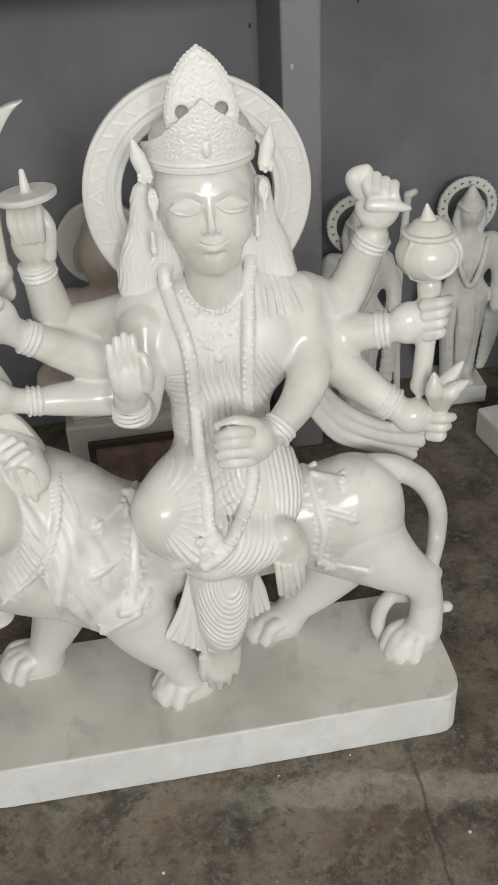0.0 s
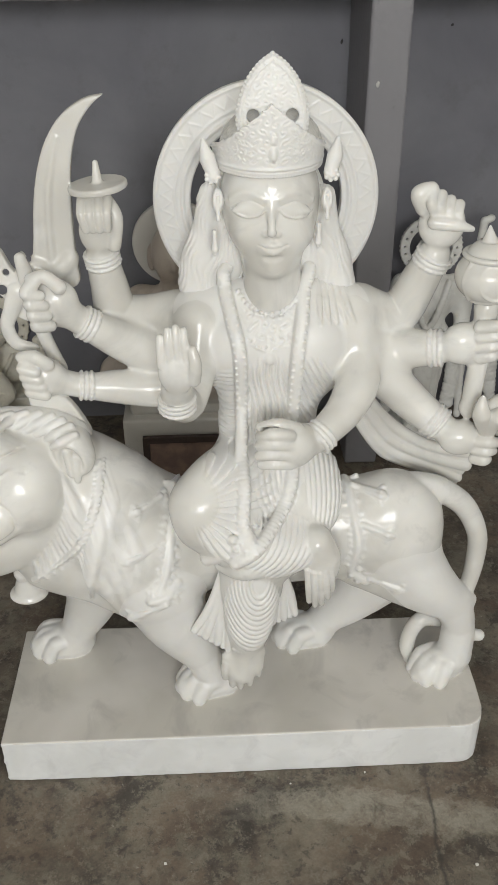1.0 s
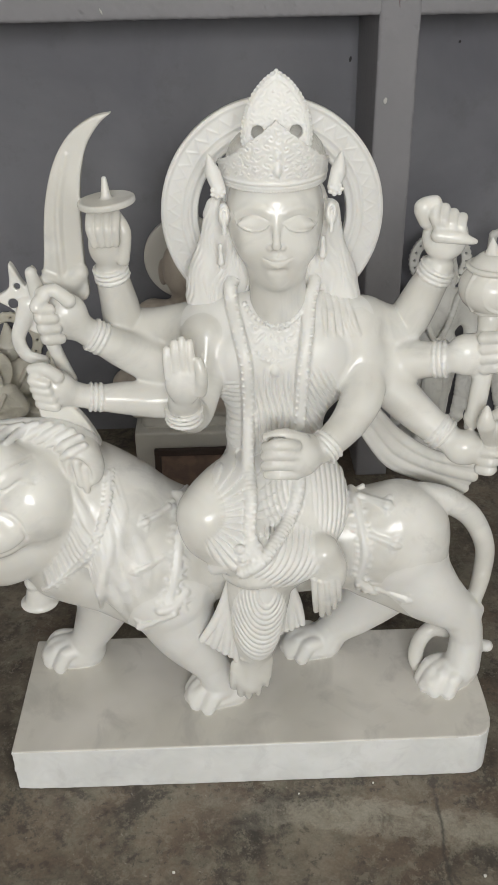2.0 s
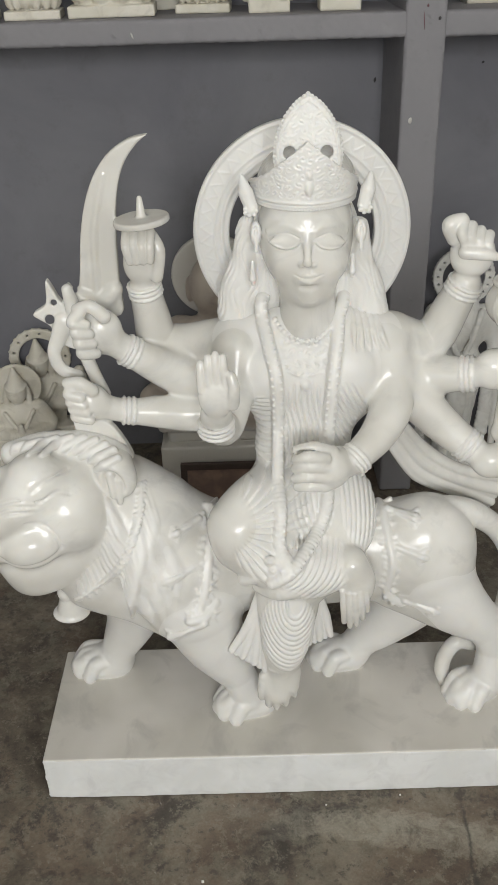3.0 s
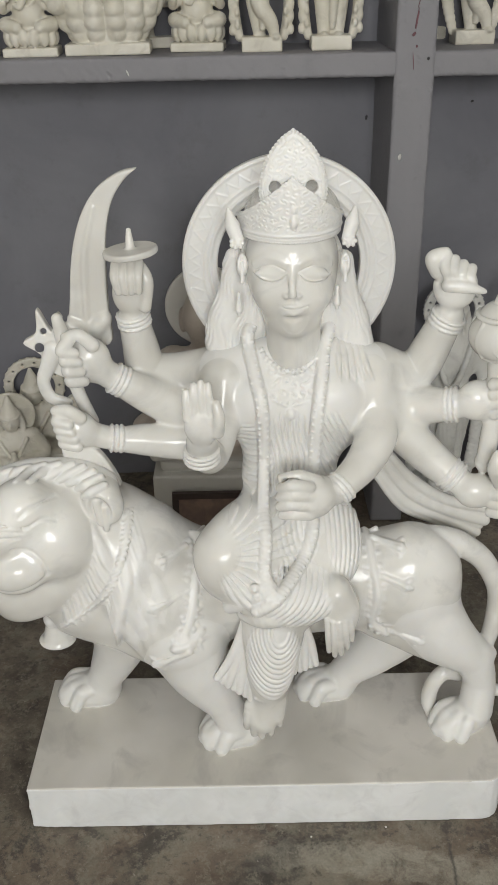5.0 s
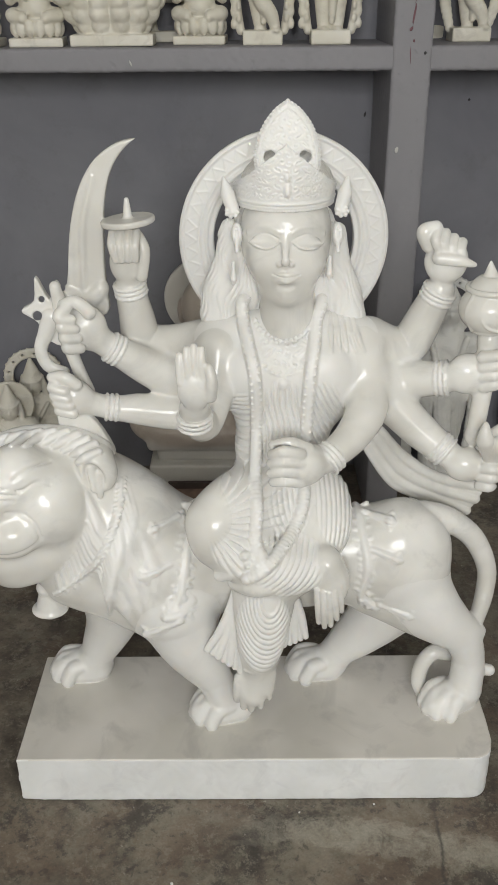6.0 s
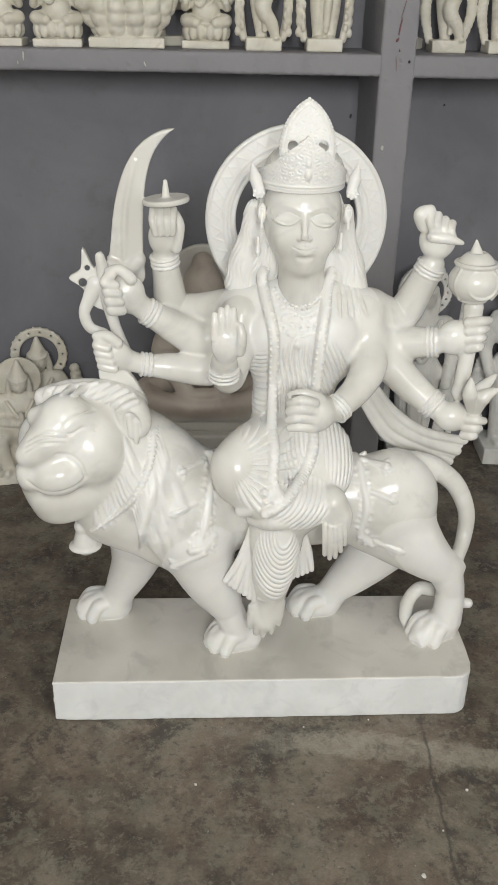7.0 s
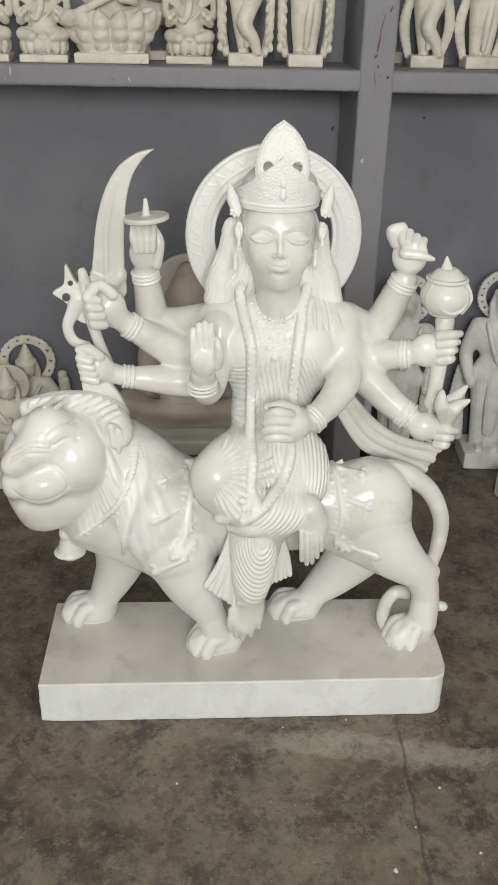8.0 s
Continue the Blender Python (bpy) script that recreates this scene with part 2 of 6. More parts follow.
class Clay:
    """A block of stone as a distance field on a grid: forms are added and cut, then its skin is meshed."""

    def __init__(self, lo, hi, h):
        self.lo, self.h = np.array(lo, np.float32), h
        self.n = np.ceil((np.array(hi) - np.array(lo)) / h).astype(int) + 1
        self.d = np.full(self.n, 0.06, np.float32)
        self.tone, self.now = np.zeros(self.n, np.uint8), 0

    def on(self, p, lift=0.0, way=(0.0, -0.93, 0.36)):
        """The place on the stone's skin in front of or behind p, lifted off it."""
        w = np.array(way)
        s = np.arange(0.11, -0.11, -0.5 * self.h)
        q = np.array(p, float) + s[:, None] * w
        i = np.clip(np.round((q - self.lo) / self.h).astype(int), 0, self.n - 1)
        inside = np.argwhere(self.d[i[:, 0], i[:, 1], i[:, 2]] < 0)
        return Vector(q[inside[0, 0]] + w * lift) if len(inside) else Vector(p)

    def trail(self, pts, radii, k=0.004, lift=0.0, **more):
        """A tube laid on the skin."""
        return self.tube([self.on(p, lift) for p in pts], radii, k, **more)

    def lumps(self, lo, hi, size, height):
        """Uneven, hand-worked faces within a box."""
        sl, x, y, z = self.block(lo, hi)
        f = 2 * math.pi / size
        w = (np.sin(f * x + 1.3 * np.sin(f * 0.7 * z)) * np.sin(f * 0.83 * z + 1.1 * np.sin(f * 0.6 * y)) * np.sin(f * 0.91 * y + 0.7 + np.sin(f * 0.5 * x))
             + 0.5 * np.sin(2.3 * f * x + 2 * np.sin(f * z)) * np.sin(2.1 * f * z + 2 * np.sin(f * y + x * f)))
        self.d[sl] += (height * w).astype(np.float32)

    def block(self, lo, hi):
        i0 = np.clip(np.floor((np.array(lo) - self.lo) / self.h).astype(int), 0, self.n - 1)
        i1 = np.clip(np.ceil((np.array(hi) - self.lo) / self.h).astype(int) + 1, i0 + 1, self.n)
        axes = [(self.lo[a] + self.h * np.arange(i0[a], i1[a])).astype(np.float32) for a in range(3)]
        sl = tuple(slice(i0[a], i1[a]) for a in range(3))
        return sl, axes[0][:, None, None], axes[1][None, :, None], axes[2][None, None, :]

    def blend(self, sl, b, k, cut=False):
        a = self.d[sl]
        if cut:
            h = np.maximum(k - np.abs(a + b), 0) / k
            self.d[sl] = np.maximum(a, -b) + h * h * k * 0.25
        else:
            h = np.maximum(k - np.abs(a - b), 0) / k
            self.tone[sl][b < a] = self.now
            self.d[sl] = np.minimum(a, b) - h * h * k * 0.25

    def ball(self, c, r, k=0.006, turn=(0, 0, 0), cut=False):
        r = (r, r, r) if isinstance(r, (int, float)) else r
        reach = max(r) + k + 3 * self.h
        sl, x, y, z = self.block([v - reach for v in c], [v + reach for v in c])
        m = np.array(Euler([radians(t) for t in turn]).to_matrix().transposed(), np.float32)
        x, y, z = x - c[0], y - c[1], z - c[2]
        u, v, w = (m[i, 0] * x + m[i, 1] * y + m[i, 2] * z for i in range(3))
        k0 = np.sqrt((u / r[0]) ** 2 + (v / r[1]) ** 2 + (w / r[2]) ** 2)
        k1 = np.sqrt((u / r[0] ** 2) ** 2 + (v / r[1] ** 2) ** 2 + (w / r[2] ** 2) ** 2) + 1e-6
        self.blend(sl, k0 * (k0 - 1) / k1, k, cut)

    def tube(self, pts, radii, k=0.006, steps=5, cut=False, flat=None, wave=0.0, length=0.01):
        """A tapered limb through pts. flat: (axis, factor) squeezes it; wave: rings of that height, one per length."""
        pts = [np.array(p, float) for p in pts]
        radii = [radii] * len(pts) if isinstance(radii, (int, float)) else radii
        line = []
        for i in range(len(pts) - 1):
            p0, p1, p2, p3 = pts[max(i - 1, 0)], pts[i], pts[i + 1], pts[min(i + 2, len(pts) - 1)]
            n = steps if len(pts) > 2 else 1
            for j in range(n):
                t = j / n
                q = 0.5 * (2 * p1 + (p2 - p0) * t + (2 * p0 - 5 * p1 + 4 * p2 - p3) * t * t + (3 * p1 - p0 - 3 * p2 + p3) * t ** 3)
                line.append((q, radii[i] + (radii[i + 1] - radii[i]) * t))
        line.append((pts[-1], radii[-1]))
        P = np.array([q for q, _ in line])
        R = max(r for _, r in line)
        reach = R + k + 3 * self.h
        sl, x, y, z = self.block(P.min(0) - reach, P.max(0) + reach)
        shape = (x.shape[0], y.shape[1], z.shape[2])
        temp = np.full(shape, 0.06, np.float32)
        s = [1.0, 1.0, 1.0]
        if flat:
            s[flat[0]] = 1.0 / flat[1]
        run = 0.0
        for (a, ra), (b, rb) in zip(line, line[1:]):
            lo, hi = np.minimum(a, b) - reach, np.maximum(a, b) + reach
            i0 = np.clip(((lo - [x.flat[0], y.flat[0], z.flat[0]]) / self.h).astype(int), 0, np.array(shape) - 1)
            i1 = np.clip(((hi - [x.flat[0], y.flat[0], z.flat[0]]) / self.h).astype(int) + 2, i0 + 1, shape)
            ss = tuple(slice(p, q) for p, q in zip(i0, i1))
            dx, dy, dz = ((x[ss[0]] - a[0]) * s[0], (y[:, ss[1]] - a[1]) * s[1], (z[:, :, ss[2]] - a[2]) * s[2])
            ab = (b - a) * s
            span = max(float(np.linalg.norm(ab)), 1e-6)
            along = (dx * ab[0] + dy * ab[1] + dz * ab[2]) / span
            lean = min(max((ra - rb) / span, -0.9), 0.9)
            off = np.sqrt(np.maximum(dx * dx + dy * dy + dz * dz - along * along, 0))
            t = np.clip((along - off * lean / math.sqrt(1 - lean * lean)) / span, 0, 1)
            r = ra + (rb - ra) * t
            if wave:
                r = r + wave * np.abs(np.sin(math.pi * (run + span * t) / length))
            run += span
            e = np.sqrt((dx - t * ab[0]) ** 2 + (dy - t * ab[1]) ** 2 + (dz - t * ab[2]) ** 2) - r
            temp[ss] = np.minimum(temp[ss], e)
        self.blend(sl, temp, k, cut)
        return P

    def beads(self, pts, r, step, k=0.002, steps=8):
        """Round beads strung along a smooth line."""
        line = []
        pts = [np.array(p, float) for p in pts]
        for i in range(len(pts) - 1):
            p0, p1, p2, p3 = pts[max(i - 1, 0)], pts[i], pts[i + 1], pts[min(i + 2, len(pts) - 1)]
            for j in range(steps):
                t = j / steps
                line.append(0.5 * (2 * p1 + (p2 - p0) * t + (2 * p0 - 5 * p1 + 4 * p2 - p3) * t * t + (3 * p1 - p0 - 3 * p2 + p3) * t ** 3))
        line.append(pts[-1])
        left = 0.0
        for a, b in zip(line, line[1:]):
            span = float(np.linalg.norm(b - a))
            while left <= span:
                self.ball(a + (b - a) * (left / max(span, 1e-9)), r, k)
                left += step
            left -= span

    def ring(self, c, normal, big, small, k=0.004, squash=1.0, cut=False):
        """A torus round c; squash flattens it along its axis."""
        n = Vector(normal).normalized()
        reach = big + small + k + 3 * self.h
        sl, x, y, z = self.block([v - reach for v in c], [v + reach for v in c])
        x, y, z = x - c[0], y - c[1], z - c[2]
        w = x * n[0] + y * n[1] + z * n[2]
        q = np.sqrt(np.maximum(x * x + y * y + z * z - w * w, 0)) - big
        self.blend(sl, np.sqrt(q * q + (w / squash) ** 2) - small, k, cut)

    def plate(self, outline, m, thick, edge=0.002, k=0.004, cut=False, smooth=True):
        """A flat plate: a closed outline in the x, y of the pose m, half as thick as thick on both sides, with rounded rims."""
        outline = smooth_loop(outline) if smooth else outline
        out = np.array(outline, float)
        world_pts = [m @ Vector((u, v, w)) for u, v in outline for w in (-thick, thick)]
        reach = k + 4 * self.h + edge
        lo = [min(p[a] for p in world_pts) - reach for a in range(3)]
        hi = [max(p[a] for p in world_pts) + reach for a in range(3)]
        sl, x, y, z = self.block(lo, hi)
        inv = np.array(m.inverted(), np.float32)
        u, v, w = (inv[i, 0] * x + inv[i, 1] * y + inv[i, 2] * z + inv[i, 3] for i in range(3))
        d2 = np.full(u.shape, 9.0, np.float32)
        inside = np.zeros(u.shape, bool)
        for (ax, ay), (bx, by) in zip(out, np.roll(out, -1, 0)):
            ex, ey = bx - ax, by - ay
            t = np.clip(((u - ax) * ex + (v - ay) * ey) / (ex * ex + ey * ey + 1e-12), 0, 1)
            d2 = np.minimum(d2, (u - ax - t * ex) ** 2 + (v - ay - t * ey) ** 2)
            cross = ((ay > v) != (by > v)) & (u < ex * (v - ay) / (ey if abs(ey) > 1e-12 else 1e-12) + ax)
            inside ^= cross
        f = np.sqrt(d2) * np.where(inside, -1, 1) + edge
        g = np.abs(w) - thick + edge
        d = np.sqrt(np.maximum(f, 0) ** 2 + np.maximum(g, 0) ** 2) + np.minimum(np.maximum(f, g), 0) - edge
        self.blend(sl, d.astype(np.float32), k, cut)

    def hoop(self, m, outer, inner, thick, edge=0.002, k=0.004, cut=False):
        """A flat ring in the x, y of the pose m."""
        reach = outer + thick + k + 4 * self.h
        c = m.translation
        sl, x, y, z = self.block([v - reach for v in c], [v + reach for v in c])
        inv = np.array(m.inverted(), np.float32)
        u, v, w = (inv[i, 0] * x + inv[i, 1] * y + inv[i, 2] * z + inv[i, 3] for i in range(3))
        f = np.abs(np.sqrt(u * u + v * v) - (outer + inner) / 2) - (outer - inner) / 2 + edge
        g = np.abs(w) - thick + edge
        d = np.sqrt(np.maximum(f, 0) ** 2 + np.maximum(g, 0) ** 2) + np.minimum(np.maximum(f, g), 0) - edge
        self.blend(sl, d, k, cut)

    def block_of(self, m, half, edge=0.004, k=0.004, cut=False):
        """A box of those half sizes at the pose m."""
        reach = float(np.linalg.norm(half)) + k + 3 * self.h
        c = m.translation
        sl, x, y, z = self.block([v - reach for v in c], [v + reach for v in c])
        inv = np.array(m.inverted(), np.float32)
        q = [np.abs(inv[i, 0] * x + inv[i, 1] * y + inv[i, 2] * z + inv[i, 3]) - half[i] + edge for i in range(3)]
        d = np.sqrt(sum(np.maximum(e, 0) ** 2 for e in q)) + np.minimum(np.maximum(np.maximum(q[0], q[1]), q[2]), 0) - edge
        self.blend(sl, d, k, cut)

    def tiara(self, c, r0, r1, deep, top, thick, k=0.004, span=4.0):
        """An upright band round c, from radius r0 to r1 over deep, its upper edge at top(angle from the front), out to span on both sides."""
        reach = r1 + thick + deep + k + 3 * self.h
        sl, x, y, z = self.block([v - reach for v in c], [v + reach for v in c])
        x, y, z = x - c[0], (y - c[1]) * 0.9, z - c[2]
        rad = np.sqrt(x * x + y * y)
        f = np.abs(rad - (r0 + (r1 - r0) * np.clip(z / deep, 0, 1.2))) - thick
        around = np.arctan2(x, -y)
        g = np.maximum(np.maximum(z - top(around), -z), (np.abs(around) - span) * r1)
        d = np.sqrt(np.maximum(f, 0) ** 2 + np.maximum(g, 0) ** 2) + np.minimum(np.maximum(f, g), 0)
        self.blend(sl, d.astype(np.float32), k)

    def folds(self, c, r, phase, height, soft=2.2, fade=None):
        """Ridges of cloth within an ellipsoid: phase(x, y, z) counts them."""
        sl, x, y, z = self.block([v - q for v, q in zip(c, r)], [v + q for v, q in zip(c, r)])
        f = ((x - c[0]) / r[0]) ** 2 + ((y - c[1]) / r[1]) ** 2 + ((z - c[2]) / r[2]) ** 2
        mask = np.clip((1 - f) * soft, 0, 1) * (fade(x, y, z) if fade else 1.0)
        p = phase(x, y, z)
        self.tone[sl][(mask > 0.35) & (np.abs(self.d[sl]) < 0.012)] = self.now
        self.d[sl] += (height * mask * (np.abs(np.sin(np.pi * p)) ** 0.8 * -1 + 0.6)).astype(np.float32)

    def relief(self, lo, hi, f, height, tone=None):
        """Low relief within a box: f(x, y, z) raises or sinks the skin, on forms of that tone alone if one is given."""
        sl, x, y, z = self.block(lo, hi)
        h = height * f(x, y, z)
        if tone is not None:
            h = h * (self.tone[sl] == tone)
        self.d[sl] -= np.broadcast_to(h, self.d[sl].shape).astype(np.float32)

    def skin(self):
        d, n = self.d, self.n
        d[0], d[-1], d[:, 0], d[:, -1], d[:, :, 0], d[:, :, -1] = (0.05,) * 6
        s = d < 0
        count = np.zeros(n - 1, np.uint8)
        for i in (0, 1):
            for j in (0, 1):
                for k in (0, 1):
                    count += s[i:n[0] - 1 + i, j:n[1] - 1 + j, k:n[2] - 1 + k]
        cells = np.argwhere((count > 0) & (count < 8))
        del count
        index = np.full(n - 1, -1, np.int32)
        index[tuple(cells.T)] = np.arange(len(cells))
        corner = {}
        for i in (0, 1):
            for j in (0, 1):
                for k in (0, 1):
                    corner[i, j, k] = d[cells[:, 0] + i, cells[:, 1] + j, cells[:, 2] + k]
        total, hits = np.zeros((len(cells), 3), np.float32), np.zeros(len(cells), np.float32)
        for a in range(3):
            for i in (0, 1):
                for j in (0, 1):
                    p, q = [i, j], [i, j]
                    p.insert(a, 0), q.insert(a, 1)
                    va, vb = corner[tuple(p)], corner[tuple(q)]
                    on = (va < 0) != (vb < 0)
                    t = np.where(on, va / np.where(on, va - vb, 1), 0)
                    for b in range(3):
                        total[:, b] += np.where(on, t if b == a else p[b], 0)
                    hits += on
        verts = self.lo + self.h * (cells + total / hits[:, None])
        quads = []
        for a in range(3):
            b, c = (a + 1) % 3, (a + 2) % 3
            s0 = [slice(1, -1)] * 3
            s1 = [slice(1, -1)] * 3
            s0[a], s1[a] = slice(0, -1), slice(1, None)
            first, second = s[tuple(s0)], s[tuple(s1)]
            at = np.argwhere(first != second)
            out = first[tuple(at.T)]
            off = np.ones(3, int)
            off[a] = 0
            at = at + off
            eb, ec = np.eye(3, dtype=int)[b], np.eye(3, dtype=int)[c]
            q = np.stack([index[tuple((at - eb - ec).T)], index[tuple((at - ec).T)], index[tuple(at.T)], index[tuple((at - eb).T)]], 1)
            q[~out] = q[~out][:, ::-1]
            quads.append(q)
        tone = sum(self.tone[cells[:, 0] + i, cells[:, 1] + j, cells[:, 2] + k].astype(np.float32) for i in (0, 1) for j in (0, 1) for k in (0, 1)) / 8
        return verts, np.concatenate(quads), tone

    def mesh(self, name, mats):
        return stone_mesh(name, mats, [self.skin()])


def stone_mesh(name, mats, skins):
    """One mesh of the skins of one or more blocks."""
    start = np.cumsum([0] + [len(v) for v, _, _ in skins])
    verts = np.concatenate([v for v, _, _ in skins])
    quads = np.concatenate([q + n for (_, q, _), n in zip(skins, start)])
    tone = np.concatenate([t for _, _, t in skins])
    data = bpy.data.meshes.new(name)
    data.vertices.add(len(verts))
    data.vertices.foreach_set("co", verts.astype(np.float32).ravel())
    data.loops.add(len(quads) * 4)
    data.loops.foreach_set("vertex_index", quads.astype(np.int32).ravel())
    data.polygons.add(len(quads))
    data.polygons.foreach_set("loop_start", np.arange(0, len(quads) * 4, 4, dtype=np.int32))
    data.update(calc_edges=True)
    if tone.any():
        # the polish fades out over about a centimetre
        tone = np.minimum(tone, 1).astype(np.float64)
        share = np.maximum(np.bincount(quads.ravel(), minlength=len(verts)), 1)
        for _ in range(10):
            tone = np.bincount(quads.ravel(), np.repeat(tone[quads].mean(axis=1), 4), len(verts)) / share
        data.attributes.new("carved", "FLOAT", "POINT").data.foreach_set("value", tone.astype(np.float32))
    for m in mats:
        data.materials.append(m)
    data.shade_smooth()
    return data


# ---- room ----
def slab(name, lo, hi, mat, label, category, bevel=0.0):
    return tagged(mesh_object(name, box_bm(lo, hi, bevel), mat), label, category, kind="structure")


slab("floor", (ROOM_X0, ROOM_Y0 - 0.2, -0.12), (ROOM_X1, WALL_Y + 0.2, FLOOR_Z), FLOOR, "worn brown and grey stained cement floor", "floor")
slab("ground", (-60, -90, -0.3), (60, ROOM_Y0 - 0.2, -0.03), OUTSIDE, "pale paving outside the shop", "ground")
slab("wall_north", (ROOM_X0, WALL_Y, FLOOR_Z), (ROOM_X1, WALL_Y + 0.2, CEIL_Z), WALL, "dark grey painted plaster wall with faint stains", "wall")
# added side walls, out of view, set close and pale as light reflectors
slab("bounce_wall_west", (ROOM_X0 - 0.2, ROOM_Y0, FLOOR_Z), (ROOM_X0, WALL_Y + 0.2, CEIL_Z), BOUNCE_PLASTER, "pale unseen side wall added to bounce light", "wall")
slab("bounce_wall_east", (ROOM_X1, ROOM_Y0, FLOOR_Z), (ROOM_X1 + 0.2, WALL_Y + 0.2, CEIL_Z), BOUNCE_PLASTER, "pale unseen side wall added to bounce light", "wall")
slab("ceiling", (ROOM_X0, ROOM_Y0, CEIL_Z), (ROOM_X1, WALL_Y + 0.2, CEIL_Z + 0.15), BOUNCE_PLASTER, "plain plaster ceiling", "ceiling")
front = bmesh.new()
piers = [ROOM_X0, WINDOWS[0] - WIN_HALF, WINDOWS[0] + WIN_HALF, WINDOWS[1] - WIN_HALF, WINDOWS[1] + WIN_HALF, ROOM_X1]
for a, b in zip(piers[::2], piers[1::2]):
    box_bm((a, ROOM_Y0 - 0.2, 0), (b, ROOM_Y0, CEIL_Z), bm=front)
for x in WINDOWS:
    box_bm((x - WIN_HALF, ROOM_Y0 - 0.2, WIN_Z1), (x + WIN_HALF, ROOM_Y0, CEIL_Z), bm=front)
    box_bm((x - WIN_HALF, ROOM_Y0 - 0.2, 0), (x + WIN_HALF, ROOM_Y0, WIN_Z0), bm=front)
tagged(mesh_object("wall_south", front, BOUNCE_PLASTER), "plaster wall with two high window openings", "wall", kind="structure")

# column and concrete shelf in front of the wall
COL_X0, COL_X1, COL_Y = 0.776, 0.868, 1.03
SHELF_Z0, SHELF_Z1 = 1.203, 1.256


def concrete(name, lo, hi, label, category, h=0.005):
    """A painted concrete piece with hand-trowelled faces and soft, chipped arrises."""
    lo, hi = Vector(lo), Vector(hi)
    c = Clay(lo - Vector((0.03, 0.03, 0.03)), hi + Vector((0.03, 0.03, 0.03)), h)
    c.block_of(Matrix.Translation((lo + hi) / 2), (hi - lo) / 2, 0.004)
    c.lumps(lo - Vector((0.03, 0.03, 0.03)), hi + Vector((0.03, 0.03, 0.03)), 0.5, 0.0008)
    c.lumps(lo - Vector((0.03, 0.03, 0.03)), hi + Vector((0.03, 0.03, 0.03)), 0.033, 0.0007)
    return tagged(new(name, c.mesh(name, [FRAME])), label, category, kind="structure")


concrete("column", (COL_X0, COL_Y, FLOOR_Z), (COL_X1, WALL_Y + 0.01, CEIL_Z), "grey painted concrete upright of the display shelves", "column")
concrete("shelf", (ROOM_X0 + 0.002, COL_Y + 0.003, SHELF_Z0), (COL_X0 + 0.012, WALL_Y + 0.01, SHELF_Z1), "thick grey painted concrete shelf carrying figurines", "shelf")
concrete("shelf", (COL_X1 - 0.012, COL_Y + 0.003, SHELF_Z0 - 0.002), (ROOM_X1 - 0.002, WALL_Y + 0.01, SHELF_Z1), "thick grey painted concrete shelf carrying figurines", "shelf")


def smear(name, at, size, mat, label, turn=0.0):
    """A thin irregular daub on an upright face."""
    bm = bmesh.new()
    bmesh.ops.create_icosphere(bm, subdivisions=3, radius=1.0)
    for v in bm.verts:
        n = 1 + 0.45 * noise.noise(v.co * 2.3 + Vector(at) * 9)
        v.co = Vector((v.co.x * size[0] * n, v.co.y * 0.0012, v.co.z * size[1] * n))
    ob = mesh_object(name, bm, mat, smooth=True)
    ob.matrix_world = Matrix.Translation(at) @ pose(0, 0, 0, 0, turn, 0)
    return tagged(ob, label, "stain", kind="structure")


for at, size, turn in ((V(0.846, 1.028, 1.403), (0.002, 0.007), 20), (V(0.826, 1.028, 1.367), (0.0008, 0.024), 14), (V(0.820, 1.028, 1.321), (0.0022, 0.020), 8), (V(0.815, 1.028, 1.291), (0.003, 0.005), 40),
                       (V(0.817, 1.028, 1.236), (0.0008, 0.018), -6), (V(0.823, 1.028, 1.266), (0.0022, 0.003), 0)):
    smear("red_smear", at, size, REDPAINT, "streak of dried red paint on the upright", turn)
for at, size, turn in ((V(-0.139, 1.031, 1.237), (0.0022, 0.011), 3), (V(0.168, 1.031, 1.223), (0.002, 0.006), -20), (V(0.799, 1.028, 1.025), (0.004, 0.007), 10), (V(-0.154, 1.031, 1.221), (0.0015, 0.004), 0)):
    smear("paint_chip", at, size, CHIP, "small chip of white plaster in grey paint", turn)
for at, size, turn in ((V(0.851, 1.028, 1.240), (0.003, 0.0035), 0), (V(1.036, 1.344, 1.105), (0.0035, 0.003), 0), (V(0.757, 1.344, 1.070), (0.003, 0.006), 12)):
    smear("dark_mark", at, size, PENCIL, "small dark mark on grey paint", turn)

# ---- the marble group: a many-armed seated figure on a lion, on one slab ----
GRAIN = 0.002


def hand(c, s, wrist, palm, fingers, spread, r=0.0085, thumb=None):
    """A closed hand: a palm, four curled fingers set along spread, each bent from the palm over fingers."""
    c.tube([wrist, palm], [0.019, 0.022], 0.012)
    c.ball(palm, s, 0.012)
    p, f, w = Vector(palm), Vector(fingers), Vector(spread)
    for i in range(4):
        off = w * (i - 1.5)
        c.tube([p + off, p + off * 1.05 + f * 0.75, p + off + f * 1.0 + Vector((0, 0, -0.3)) * f.length], [r, r, r * 0.85], 0.003)
    if thumb:
        c.tube(thumb, [r * 1.1, r, r * 0.8], 0.003)


def bangles(c, at, along, big, count=3, gap=0.0080, small=0.0032):
    """Bracelets side by side on a wrist, the outer ones of beads."""
    a = Vector(along).normalized()
    side = a.orthogonal().normalized()
    other = a.cross(side)
    for i in range(count):
        p = Vector(at) + a * gap * (i - (count - 1) / 2)
        c.ring(p, a, big, small, 0.002)
        if i in (0, count - 1):
            for j in range(18):
                q = 2 * math.pi * j / 18
                c.ball(p + (side * math.cos(q) + other * math.sin(q)) * (big + small * 0.6), 0.0023, 0.0015)


